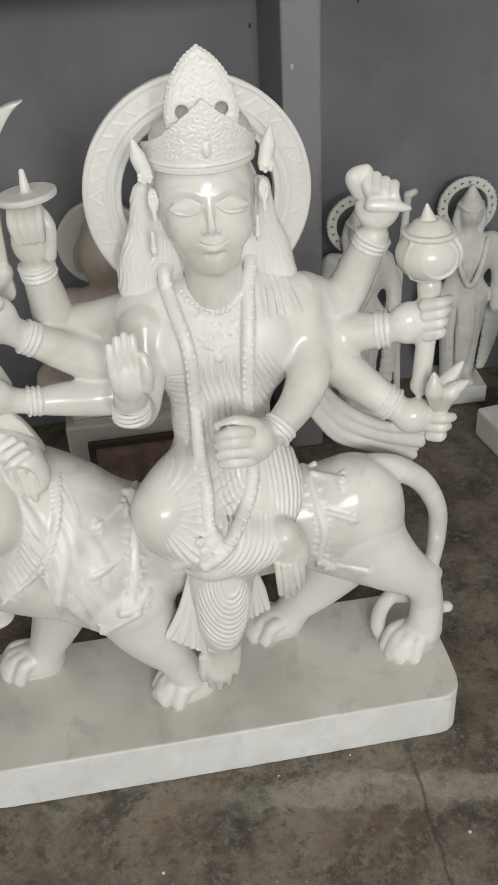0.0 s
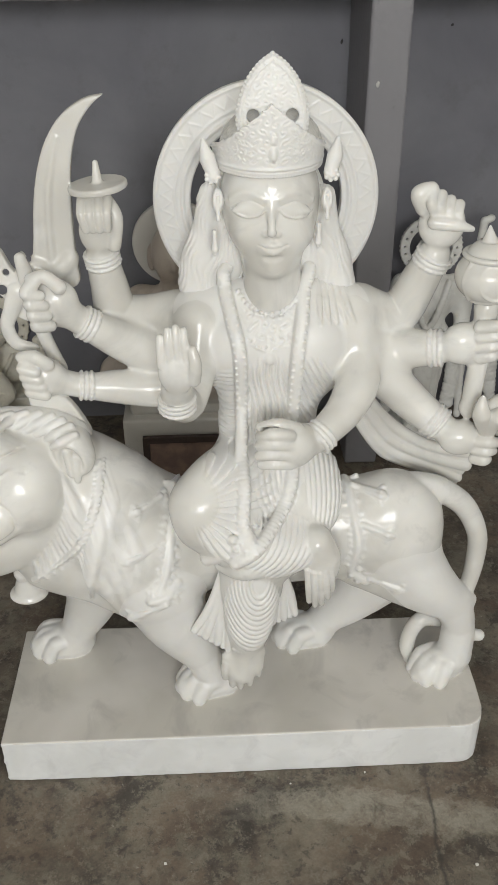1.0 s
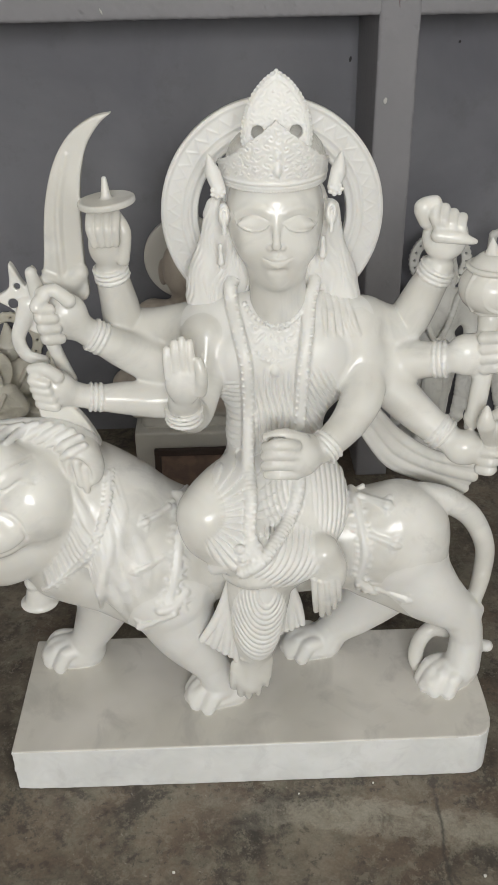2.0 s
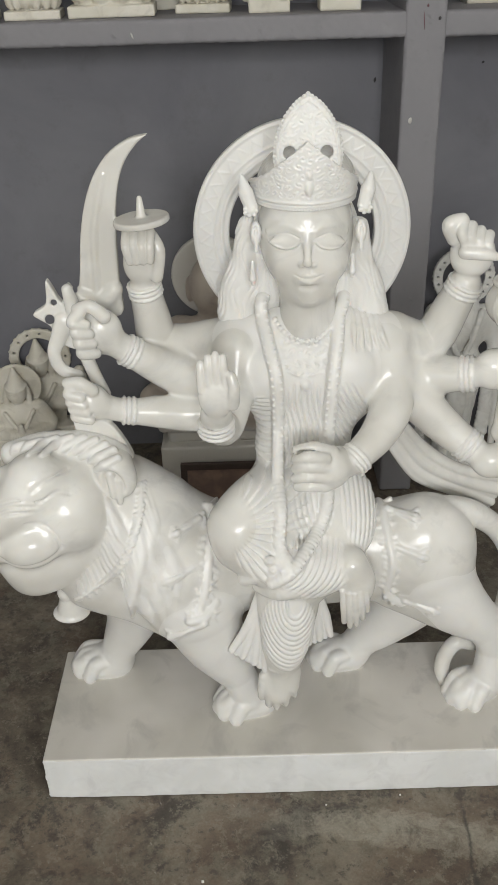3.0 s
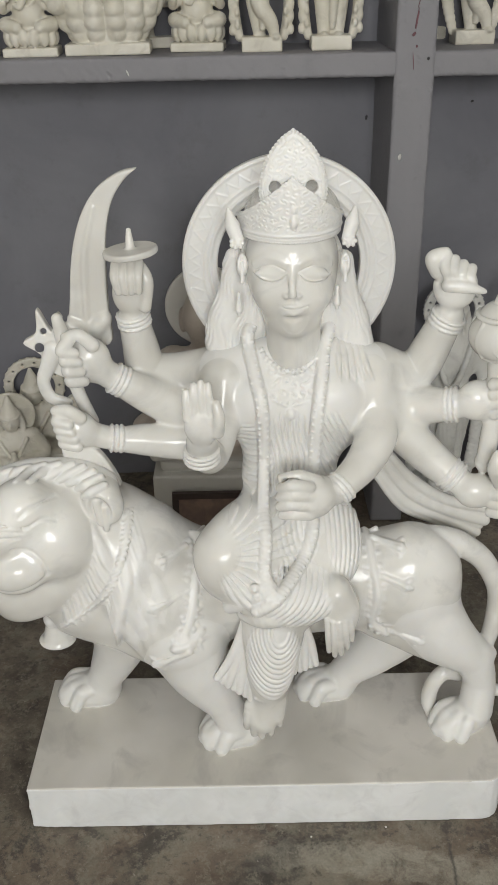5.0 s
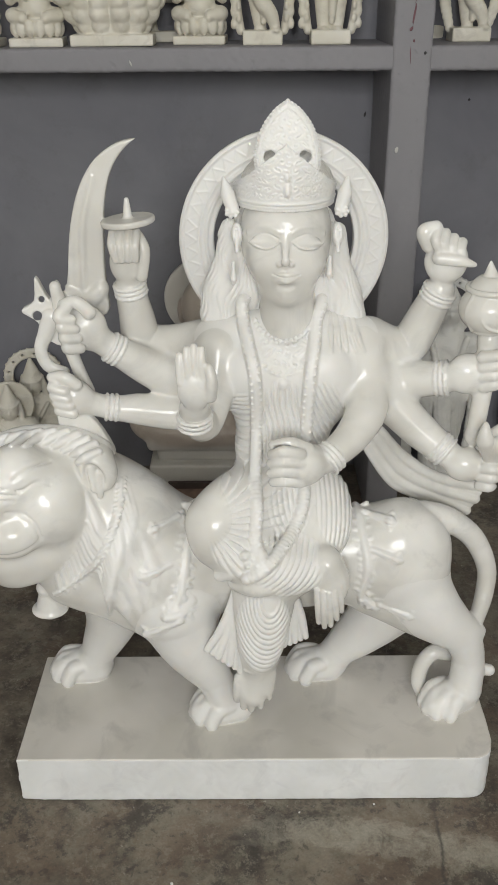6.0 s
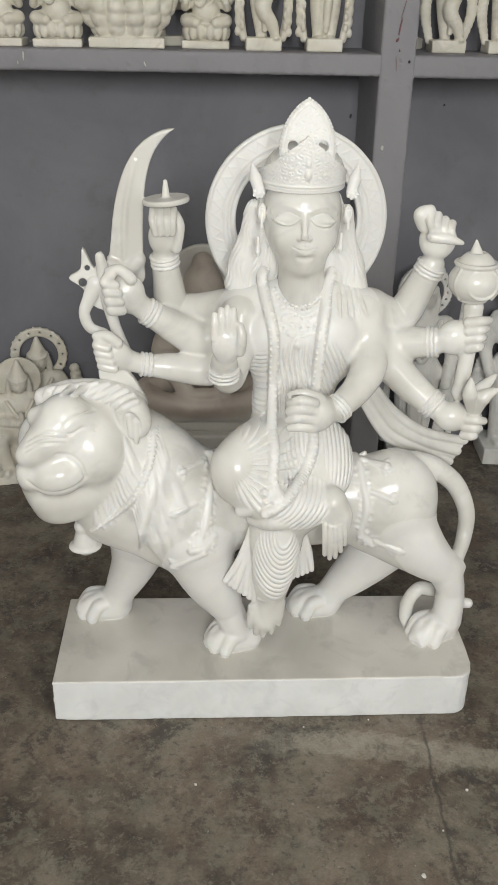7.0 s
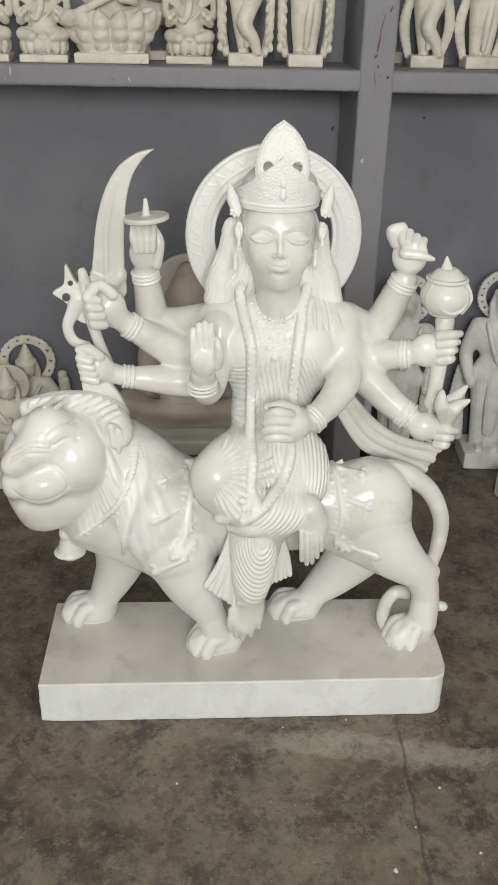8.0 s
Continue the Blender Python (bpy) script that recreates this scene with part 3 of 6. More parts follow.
def garland(c, pts, r, seed):
    """A ribbon with a scalloped, leafy edge, laid on the skin in low relief."""
    rnd = random.Random(seed)
    c.trail(pts, [r * (0.8 + 0.25 * (n % 2)) for n in range(len(pts))], 0.003, -0.45 * r)
    for a, b in zip(pts, pts[1:]):
        a, b = Vector(a), Vector(b)
        way = (b - a).normalized()
        side = Vector((way[2], 0, -way[0]))
        n = max(2, round((b - a).length / 0.013))
        for j in range(n):
            for s in (-1, 1):
                p = c.on(a.lerp(b, (j + rnd.uniform(0.2, 0.8)) / n) + side * s * r * rnd.uniform(0.8, 1.3), -0.35 * r)
                q = c.on(p + side * s * r * 0.9 + way * r * rnd.uniform(-0.6, 0.9), -0.45 * r)
                c.tube([p, q], [r * 0.55, r * rnd.uniform(0.25, 0.5)], 0.002)


def bell(c, root, end, r):
    """A small flower-shaped bell in low relief, its mouth flared into three lobes."""
    a, b = Vector(root), Vector(end)
    spots = [c.on(a.lerp(b, t), -0.28 * r) for t in (0.0, 0.3, 0.6, 0.85, 1.0)]
    c.tube(spots, [r * 0.50, r * 0.46, r * 0.60, r * 0.66, r * 0.80], 0.002)
    way = (b - a).normalized()
    side = Vector((way[2], 0, -way[0]))
    for s in (-1, 0, 1):
        tip = c.on(b + side * s * r * 1.0 + way * r * (0.55 - 0.35 * abs(s)), -0.35 * r)
        c.tube([spots[-2], tip], [r * 0.50, r * 0.46], 0.0012)
    for s in (-1, 1):
        c.trail([a.lerp(b, 0.45) + side * s * r * 0.3, b + side * s * r * 0.5], [r * 0.05, r * 0.09], 0.003, cut=True)


def lion(c):
    # barrel, rump, chest and neck
    c.now = 0
    c.tube([V(0.293, 0.175, 0.433), V(0.424, 0.175, 0.425), V(0.605, 0.175, 0.431), V(0.713, 0.172, 0.439)], [0.1105, 0.1033, 0.0961, 0.1009], 0.02, flat=(1, 0.82))
    c.ball(V(0.712, 0.165, 0.443), (0.0740, .064, 0.1052), 0.03, (0, 10, 0))
    c.tube([V(0.162, 0.165, 0.553), V(0.212, 0.165, 0.500), V(0.269, 0.165, 0.432)], [0.0995, 0.1137, 0.1161], 0.03)
    c.tube([V(0.6670, 0.1500, 0.3560), V(0.7350, 0.1400, 0.3260), V(0.7980, 0.1450, 0.2950)], [0.0340, 0.0360, 0.0330], 0.030)
    c.ball(V(0.246, 0.135, 0.395), (0.0848, .075, 0.0919), 0.03, (0, 30, 0))
    c.ball(V(0.171, 0.125, 0.423), (0.0651, .060, 0.0767), 0.03, (0, 20, 0))
    # head
    c.ball(V(0.073, 0.115, 0.606), (0.0924, .086, 0.0880), 0.02, (0, -8, 0))
    c.ball(V(0.106, 0.085, 0.597), (0.0587, .062, 0.0674), 0.02)
    c.ball(V(-0.011, 0.115, 0.598), (0.0308, .05, 0.0550), 0.02)
    c.tube([V(0.059, 0.070, 0.671), V(0.026, 0.045, 0.639), V(-0.006, 0.035, 0.613)], [0.0483, 0.0378, 0.0252], 0.022)
    c.ball(V(0.043, 0.047, 0.569), (0.0556, .048, 0.0428), 0.017, (0, -10, 0))
    c.ball(V(-0.011, 0.055, 0.569), (0.0268, .042, 0.0387), 0.012)
    c.ball(V(0.036, 0.074, 0.505), (0.0597, .052, 0.0508), 0.012, (0, -8, 0))
    c.ball(V(0.040, 0.078, 0.477), (0.0491, .044, 0.0290), 0.016, (0, -8, 0))
    c.ball(V(-0.005, 0.075, 0.538), (0.0306, .04, 0.0482), 0.012)
    c.ball(V(0.081, 0.110, 0.508), (0.0675, .06, 0.0698), 0.025)
    c.ball(V(0.122, 0.130, 0.433), (0.0673, .065, 0.0650), 0.025)
    # brows, eyelids and the wrinkles across the muzzle
    c.ball(V(0.015, 0.078, 0.672), (0.0275, .022, 0.0212), 0.014)
    c.trail([V(0.0660, 0.0300, 0.6780), V(0.0850, 0.0300, 0.6940), V(0.1120, 0.0400, 0.7000)], [0.0004, 0.0009, 0.0004], 0.008, cut=True)
    c.trail([V(0.0710, 0.0300, 0.6550), V(0.0960, 0.0300, 0.6710), V(0.1160, 0.0400, 0.6620)], [0.0003, 0.0008, 0.0003], 0.006, cut=True)
    for i in range(3):
        c.trail([V(-0.008, 0.010, 0.633) + Vector((0.003, 0.003, 0.010)) * i, V(0.025, 0.008, 0.650) + Vector((0.003, 0.003, 0.010)) * i, V(0.063, 0.010, 0.649) + Vector((0.006, 0.002, 0.008)) * i], [0.0006, 0.0012, 0.0006], 0.006, cut=True)
    c.trail([V(-0.0090, 0.0300, 0.5630), V(0.0080, 0.0200, 0.5500), V(0.0380, 0.0100, 0.5470), V(0.0660, 0.0100, 0.5530), V(0.0870, 0.0200, 0.5610), V(0.1000, 0.0300, 0.5710)], [0.0010, 0.0020, 0.0020, 0.0020, 0.0018, 0.0008], 0.005, cut=True)
    c.trail([V(0.0470, 0.0100, 0.6260), V(0.0740, 0.0100, 0.6210), V(0.0910, 0.0200, 0.5970), V(0.0960, 0.0300, 0.5670)], [0.0006, 0.0016, 0.0016, 0.0008], 0.007, cut=True)
    # ear
    ear = V(0.185, 0.105, 0.657)
    c.ball(ear, (0.0325, .030, 0.0433), 0.008, (0, -15, 0))
    c.ball((ear[0] - 0.003, ear[1] - 0.030, ear[2] - 0.006), (0.0195, .020, 0.0303), 0.006, (0, -15, 0), cut=True)
    c.tube([(ear[0] - 0.008, ear[1] - 0.014, ear[2] + 0.010), (ear[0] - 0.004, ear[1] - 0.018, ear[2] - 0.03)], [0.008, 0.006], 0.004)
    c.tube([(ear[0] + 0.006, ear[1] - 0.014, ear[2] - 0.002), (ear[0] + 0.004, ear[1] - 0.018, ear[2] - 0.042)], [0.007, 0.005], 0.004)
    # legs and paws come first, so that the mane lies on the chest
    limbs(c)
    c.ball(V(0.128, 0.150, 0.642), (0.0778, .05, 0.0467), 0.02)
    # mane: locks swept back over the head, round the face and down the chest
    c.now = 1
    c.tube([V(0.0110, 0.1360, 0.6865), V(0.0600, 0.1360, 0.7005), V(0.1120, 0.1360, 0.7025), V(0.1540, 0.1360, 0.6955), V(0.1880, 0.1360, 0.6780)], [0.0185, 0.0205, 0.0205, 0.0195, 0.0165], 0.026)
    for low, mid, high in ((V(0.0170, 0.0900, 0.7080), V(0.0240, 0.1200, 0.7050), V(0.0390, 0.1500, 0.7000)), (V(0.0360, 0.0900, 0.7100), V(0.0470, 0.1200, 0.7090), V(0.0670, 0.1500, 0.7050)), (V(0.0560, 0.0900, 0.7110), V(0.0700, 0.1200, 0.7110), V(0.0920, 0.1500, 0.7080)), (V(0.0760, 0.0900, 0.7100), V(0.0920, 0.1200, 0.7110), V(0.1150, 0.1500, 0.7090)), (V(0.0960, 0.0900, 0.7090), V(0.1120, 0.1200, 0.7080), V(0.1350, 0.1500, 0.7080)),
                           (V(0.1130, 0.0900, 0.7030), V(0.1300, 0.1200, 0.7020), V(0.1540, 0.1500, 0.7030)), (V(0.1290, 0.0900, 0.6960), V(0.1460, 0.1200, 0.6940), V(0.1700, 0.1500, 0.6950)), (V(0.1430, 0.0900, 0.6870), V(0.1600, 0.1200, 0.6850), V(0.1840, 0.1500, 0.6860)), (V(0.1540, 0.0900, 0.6750), V(0.1700, 0.1200, 0.6740), V(0.1920, 0.1500, 0.6730))):
        c.trail([low, mid, high], [0.0040, 0.0082, 0.0064], 0.0025, 0.0005)
    for first, half, last, number, rr, soft, sunk in (
            (((0.164, 0.090, 0.628), (0.179, 0.090, 0.591), (0.196, 0.090, 0.554)), ((0.161, 0.090, 0.548), (0.173, 0.090, 0.515), (0.188, 0.090, 0.485)),
             ((0.105, 0.090, 0.464), (0.106, 0.090, 0.435), (0.105, 0.090, 0.414)), 17, (0.0022, 0.0051, 0.0022), 0.003, -0.001),
            (((0.231, 0.090, 0.628), (0.245, 0.080, 0.578), (0.248, 0.080, 0.524)), ((0.215, 0.090, 0.560), (0.231, 0.080, 0.512), (0.2315, 0.080, 0.459)),
             ((0.198, 0.090, 0.490), (0.215, 0.080, 0.443), (0.213, 0.080, 0.392)), 12, (0.0022, 0.0056, 0.0011), 0.003, -0.002),
            (((0.216, 0.090, 0.585), (0.226, 0.080, 0.528), (0.225, 0.080, 0.470)), ((0.198, 0.090, 0.529), (0.2105, 0.080, 0.475), (0.2065, 0.080, 0.4205)),
             ((0.179, 0.090, 0.470), (0.194, 0.080, 0.421), (0.188, 0.080, 0.371)), 12, (0.0023, 0.0057, 0.0011), 0.003, -0.002),
            (((0.251, 0.070, 0.552), (0.270, 0.060, 0.488), (0.274, 0.060, 0.415)), ((0.227, 0.070, 0.495), (0.244, 0.060, 0.449), (0.254, 0.060, 0.389)),
             ((0.202, 0.070, 0.436), (0.217, 0.060, 0.409), (0.234, 0.060, 0.362)), 4, (0.0045, 0.0148, 0.0023), 0.008, -0.007)):
        for k in range(number):
            u = k / (number - 1)
            lock = [Vector(a) * (2 * u - 1) * (u - 1) + Vector(b) * 4 * u * (1 - u) + Vector(d) * u * (2 * u - 1) for a, b, d in zip(first, half, last)]
            c.trail(lock, list(rr), soft, sunk)
    c.now = 1
    # collar with a ribbed edge, and its bell
    collar = c.trail([V(0.220, 0.095, 0.635), V(0.220, 0.085, 0.606), V(0.212, 0.072, 0.566), V(0.187, 0.062, 0.511), V(0.148, 0.060, 0.467), V(0.096, 0.085, 0.417)], [0.0040, 0.0055, 0.0062, 0.0062, 0.0055, 0.0040], 0.003, -0.001)
    for a, b in zip(collar, collar[1:]):
        for m in (a * 0.5 + b * 0.5,):
            c.trail([(m[0] - 0.007, m[1], m[2] - 0.003), (m[0] + 0.007, m[1], m[2] + 0.005)], 0.0026, 0.0012, 0.0008)
    c.ball(V(0.071, 0.100, 0.416), 0.0160, 0.004)
    c.now = 0
    c.tube([V(0.074, 0.105, 0.396), V(0.075, 0.105, 0.372)], [0.0186, 0.0256], 0.004)
    c.ball(V(0.074, 0.105, 0.366), (0.0337, .030, 0.0105), 0.004)
    # saddle cloth: flowered edges in low relief, with bells hung from them
    c.now = 1
    garland(c, [V(0.325, 0.095, 0.575), V(0.333, 0.090, 0.563), V(0.330, 0.070, 0.516), V(0.324, 0.062, 0.463), V(0.313, 0.056, 0.418), V(0.294, 0.054, 0.390)], 0.0100, 7)
    garland(c, [V(0.634, 0.096, 0.565), V(0.638, 0.094, 0.550), V(0.643, 0.090, 0.511), V(0.650, 0.084, 0.460), V(0.641, 0.084, 0.404), V(0.670, 0.086, 0.373)], 0.0100, 8)
    garland(c, [V(0.294, 0.054, 0.390), V(0.317, 0.050, 0.397), V(0.337, 0.050, 0.419)], 0.0110, 10)
    for root, end, r in ((V(0.313, 0.080, 0.566), V(0.275, 0.075, 0.552), 11), (V(0.301, 0.062, 0.489), V(0.260, 0.060, 0.472), 11), (V(0.317, 0.052, 0.384), V(0.262, 0.055, 0.354), 12),
                         (V(0.644, 0.094, 0.560), V(0.689, 0.090, 0.548), 11), (V(0.657, 0.086, 0.497), V(0.698, 0.084, 0.481), 11), (V(0.676, 0.086, 0.379), V(0.726, 0.088, 0.357), 11)):
        bell(c, root, end, 0.00125 * r)



def limbs(c):
    # legs and paws
    c.now = 1
    legs = (([V(0.181, 0.200, 0.341), V(0.165, 0.215, 0.257), V(0.130, 0.228, 0.171), V(0.106, 0.236, 0.117)], [0.0734, 0.0524, 0.0367, 0.0328]),
            ([V(0.299, 0.115, 0.373), V(0.328, 0.105, 0.287), V(0.367, 0.105, 0.205), V(0.387, 0.108, 0.149)], [0.0817, 0.0582, 0.0347, 0.0309]),
            ([V(0.734, 0.225, 0.312), V(0.678, 0.230, 0.226), V(0.630, 0.235, 0.167), V(0.609, 0.238, 0.133)], [0.0767, 0.0529, 0.0370, 0.0331]),
            ([V(0.723, 0.162, 0.410), V(0.780, 0.140, 0.336), V(0.837, 0.136, 0.277), V(0.862, 0.140, 0.218), V(0.861, 0.135, 0.144)], [0.0770, 0.0560, 0.0370, 0.0310, 0.0340]))
    for pts, rr in legs:
        c.tube(pts, rr, 0.022)
    for toe, heel in ((V(0.044, 0.227, 0.115), V(0.116, 0.239, 0.115)), (V(0.343, 0.104, 0.115), V(0.411, 0.122, 0.115)), (V(0.535, 0.229, 0.115), V(0.602, 0.238, 0.115)), (V(0.803, 0.115, 0.115), V(0.860, 0.149, 0.115))):
        c.tube([heel + Vector((0, 0, 0.004)), (heel + toe) / 2 + Vector((0, 0, 0.004)), toe], [0.036, 0.036, 0.022], 0.012)
        way = (toe - heel).normalized()
        side = Vector((-way[1], way[0], 0))
        for j in range(4):
            reach = (0.004, 0.010, 0.005, -0.014)[j]
            root = heel * (0.6 + 0.1 * (j > 2)) + toe * (0.4 - 0.1 * (j > 2)) + side * (0.0165 * (j - 1.5)) + Vector((0, 0, 0.022))
            tip = toe + side * (0.0185 * (j - 1.5)) + way * reach
            c.tube([root, root * 0.4 + tip * 0.6 + Vector((0, 0, 0.010)), (tip[0], tip[1], 0.107)], [0.013, 0.0160, 0.0150], 0.0040)
            claw = Vector((tip[0], tip[1], 0.101)) + way * 0.0135
            c.ball(claw, 0.0030, 0.002, cut=True)
    c.tube([V(0.871, 0.150, 0.181), V(0.910, 0.150, 0.174)], [0.0127, 0.0114], 0.008)
    c.tube([V(0.852, 0.138, 0.287), V(0.877, 0.140, 0.281)], [0.0247, 0.0111], 0.016)
    c.now = 0
    # tail, with a curl by the hind paw
    c.tube([V(0.760, 0.180, 0.523), V(0.805, 0.190, 0.500), V(0.859, 0.200, 0.453), V(0.892, 0.200, 0.386), V(0.890, 0.185, 0.329), V(0.871, 0.150, 0.301)], [0.0197, 0.0234, 0.0210, 0.0185, 0.0173, 0.0148], 0.006)
    c.ball(V(0.797, 0.170, 0.464), (0.0120, .014, 0.0167), 0.006)
    c.tube([V(0.838, 0.190, 0.182), V(0.806, 0.185, 0.190), V(0.784, 0.180, 0.163), V(0.779, 0.175, 0.122), V(0.793, 0.165, 0.094)], [0.0156, 0.0156, 0.0156, 0.0156, 0.0143], 0.004)


def scroll(u, v, p, w):
    """Curling tendrils on a lattice of that pitch, from -1 to 1."""
    u, v = u + 0.22 * p * np.sin(v * 3.1 / p + 1.0) + 0.15 * p * np.sin(u * 1.7 / p), v + 0.2 * p * np.sin(u * 2.3 / p + 0.5)
    row = np.floor(v / p)
    u = u + 0.5 * p * (row % 2)
    col = np.floor(u / p)
    a, b = u - (col + 0.5) * p, v - (row + 0.5) * p
    r = np.sqrt(a * a + b * b)
    turn = np.arctan2(b, np.where((row + col) % 2 > 0, a, -a))
    return np.cos(2 * math.pi * r / w - turn) * np.clip(2.3 - 4.0 * r / p, 0, 1)


def face(c):
    c.tube([V(0.509, 0.205, 0.845), V(0.503, 0.196, 0.930)], [0.0480, 0.0425], 0.012)
    c.ball(V(0.501, 0.207, 1.024), (0.0720, .078, 0.0790), 0.010)
    c.ball(V(0.502, 0.190, 0.986), (0.0545, .064, 0.0520), 0.028)
    c.ball(V(0.501, 0.204, 1.047), (0.0670, .0765, 0.0600), 0.012)
    c.ball(V(0.502, 0.165, 0.950), (0.0290, .034, 0.0210), 0.030)
    c.ball(V(0.501, 0.151, 0.942), (0.0130, .016, 0.0110), 0.014)
    for x in (0.466, 0.537):
        c.ball(V(x, 0.152, 0.992), (0.0200, .016, 0.0190), 0.022)
    # closed lids
    for eye, lid, crease in (
            (V(0.4660, 0.1370, 1.0310), (V(0.4410, 0.1500, 1.0300), V(0.4510, 0.1400, 1.0240), V(0.4660, 0.1370, 1.0200), V(0.4800, 0.1350, 1.0220), V(0.4900, 0.1350, 1.0300)), (V(0.4430, 0.1500, 1.0340), V(0.4540, 0.1400, 1.0420), V(0.4710, 0.1370, 1.0430), V(0.4870, 0.1350, 1.0350))),
            (V(0.5320, 0.1370, 1.0280), (V(0.5090, 0.1350, 1.0290), V(0.5180, 0.1350, 1.0210), V(0.5320, 0.1370, 1.0170), V(0.5480, 0.1400, 1.0200), V(0.5590, 0.1500, 1.0270)), (V(0.5110, 0.1350, 1.0340), V(0.5280, 0.1370, 1.0410), V(0.5440, 0.1400, 1.0380), V(0.5570, 0.1500, 1.0300)))):
        c.ball(c.on(eye, -0.0058), (0.0225, .0070, 0.0072), 0.009)
        c.trail(lid, [0.0008, 0.0014, 0.0016, 0.0014, 0.0008], 0.0015, 0.0003)
        c.trail([Vector(p) - Vector((0, 0, 0.0030)) for p in lid], [0.0003, 0.0007, 0.0008, 0.0007, 0.0003], 0.003, cut=True)
        c.trail(crease, 0.0004, 0.003, cut=True)
    for brow in ((V(0.4880, 0.1350, 1.0450), V(0.4770, 0.1350, 1.0530), V(0.4590, 0.1400, 1.0550), V(0.4430, 0.1500, 1.0440)), (V(0.5090, 0.1350, 1.0440), V(0.5210, 0.1350, 1.0520), V(0.5400, 0.1400, 1.0520), V(0.5570, 0.1500, 1.0410))):
        c.trail(brow, [0.0006, 0.0018, 0.0018, 0.0004], 0.009, -0.0016)
    # nose and mouth
    c.tube([V(0.4990, 0.1340, 1.0500), V(0.4980, 0.1240, 1.0280), V(0.4980, 0.1150, 1.0080)], [0.0030, 0.0046, 0.0056], 0.008)
    c.ball(V(0.4980, 0.1170, 1.0030), (0.0064, .0060, 0.0056), 0.004)
    for p in (V(0.4900, 0.1250, 0.9990), V(0.5070, 0.1250, 0.9990)):
        c.ball(p, (0.0050, .0060, 0.0044), 0.004)
    for p in (V(0.4920, 0.1210, 0.9940), V(0.5040, 0.1210, 0.9930)):
        c.ball(p, 0.0018, 0.002, cut=True)
    c.trail([V(0.5000, 0.1300, 0.9880), V(0.5000, 0.1300, 0.9810)], 0.0012, 0.005, cut=True)
    c.ball(c.on(V(0.5000, 0.1350, 0.9730), -0.0060), (0.0170, .0090, 0.0100), 0.010)
    c.trail([V(0.4850, 0.1350, 0.9760), V(0.4930, 0.1300, 0.9810), V(0.5000, 0.1300, 0.9790), V(0.5070, 0.1300, 0.9800), V(0.5160, 0.1350, 0.9750)], [0.0010, 0.0024, 0.0022, 0.0024, 0.0010], 0.003, -0.0008)
    c.trail([V(0.4880, 0.1350, 0.9720), V(0.5000, 0.1300, 0.9690), V(0.5130, 0.1350, 0.9710)], [0.0014, 0.0038, 0.0014], 0.003, -0.0016)
    c.trail([V(0.4790, 0.1350, 0.9800), V(0.4900, 0.1300, 0.9765), V(0.5000, 0.1300, 0.9750), V(0.5100, 0.1300, 0.9765), V(0.5220, 0.1350, 0.9790)], [0.0012, 0.0009, 0.0009, 0.0009, 0.0012], 0.0015, cut=True)
    c.trail([V(0.4900, 0.1350, 0.9600), V(0.5000, 0.1350, 0.9580), V(0.5110, 0.1350, 0.9600)], [0.0008, 0.0022, 0.0008], 0.008, cut=True)


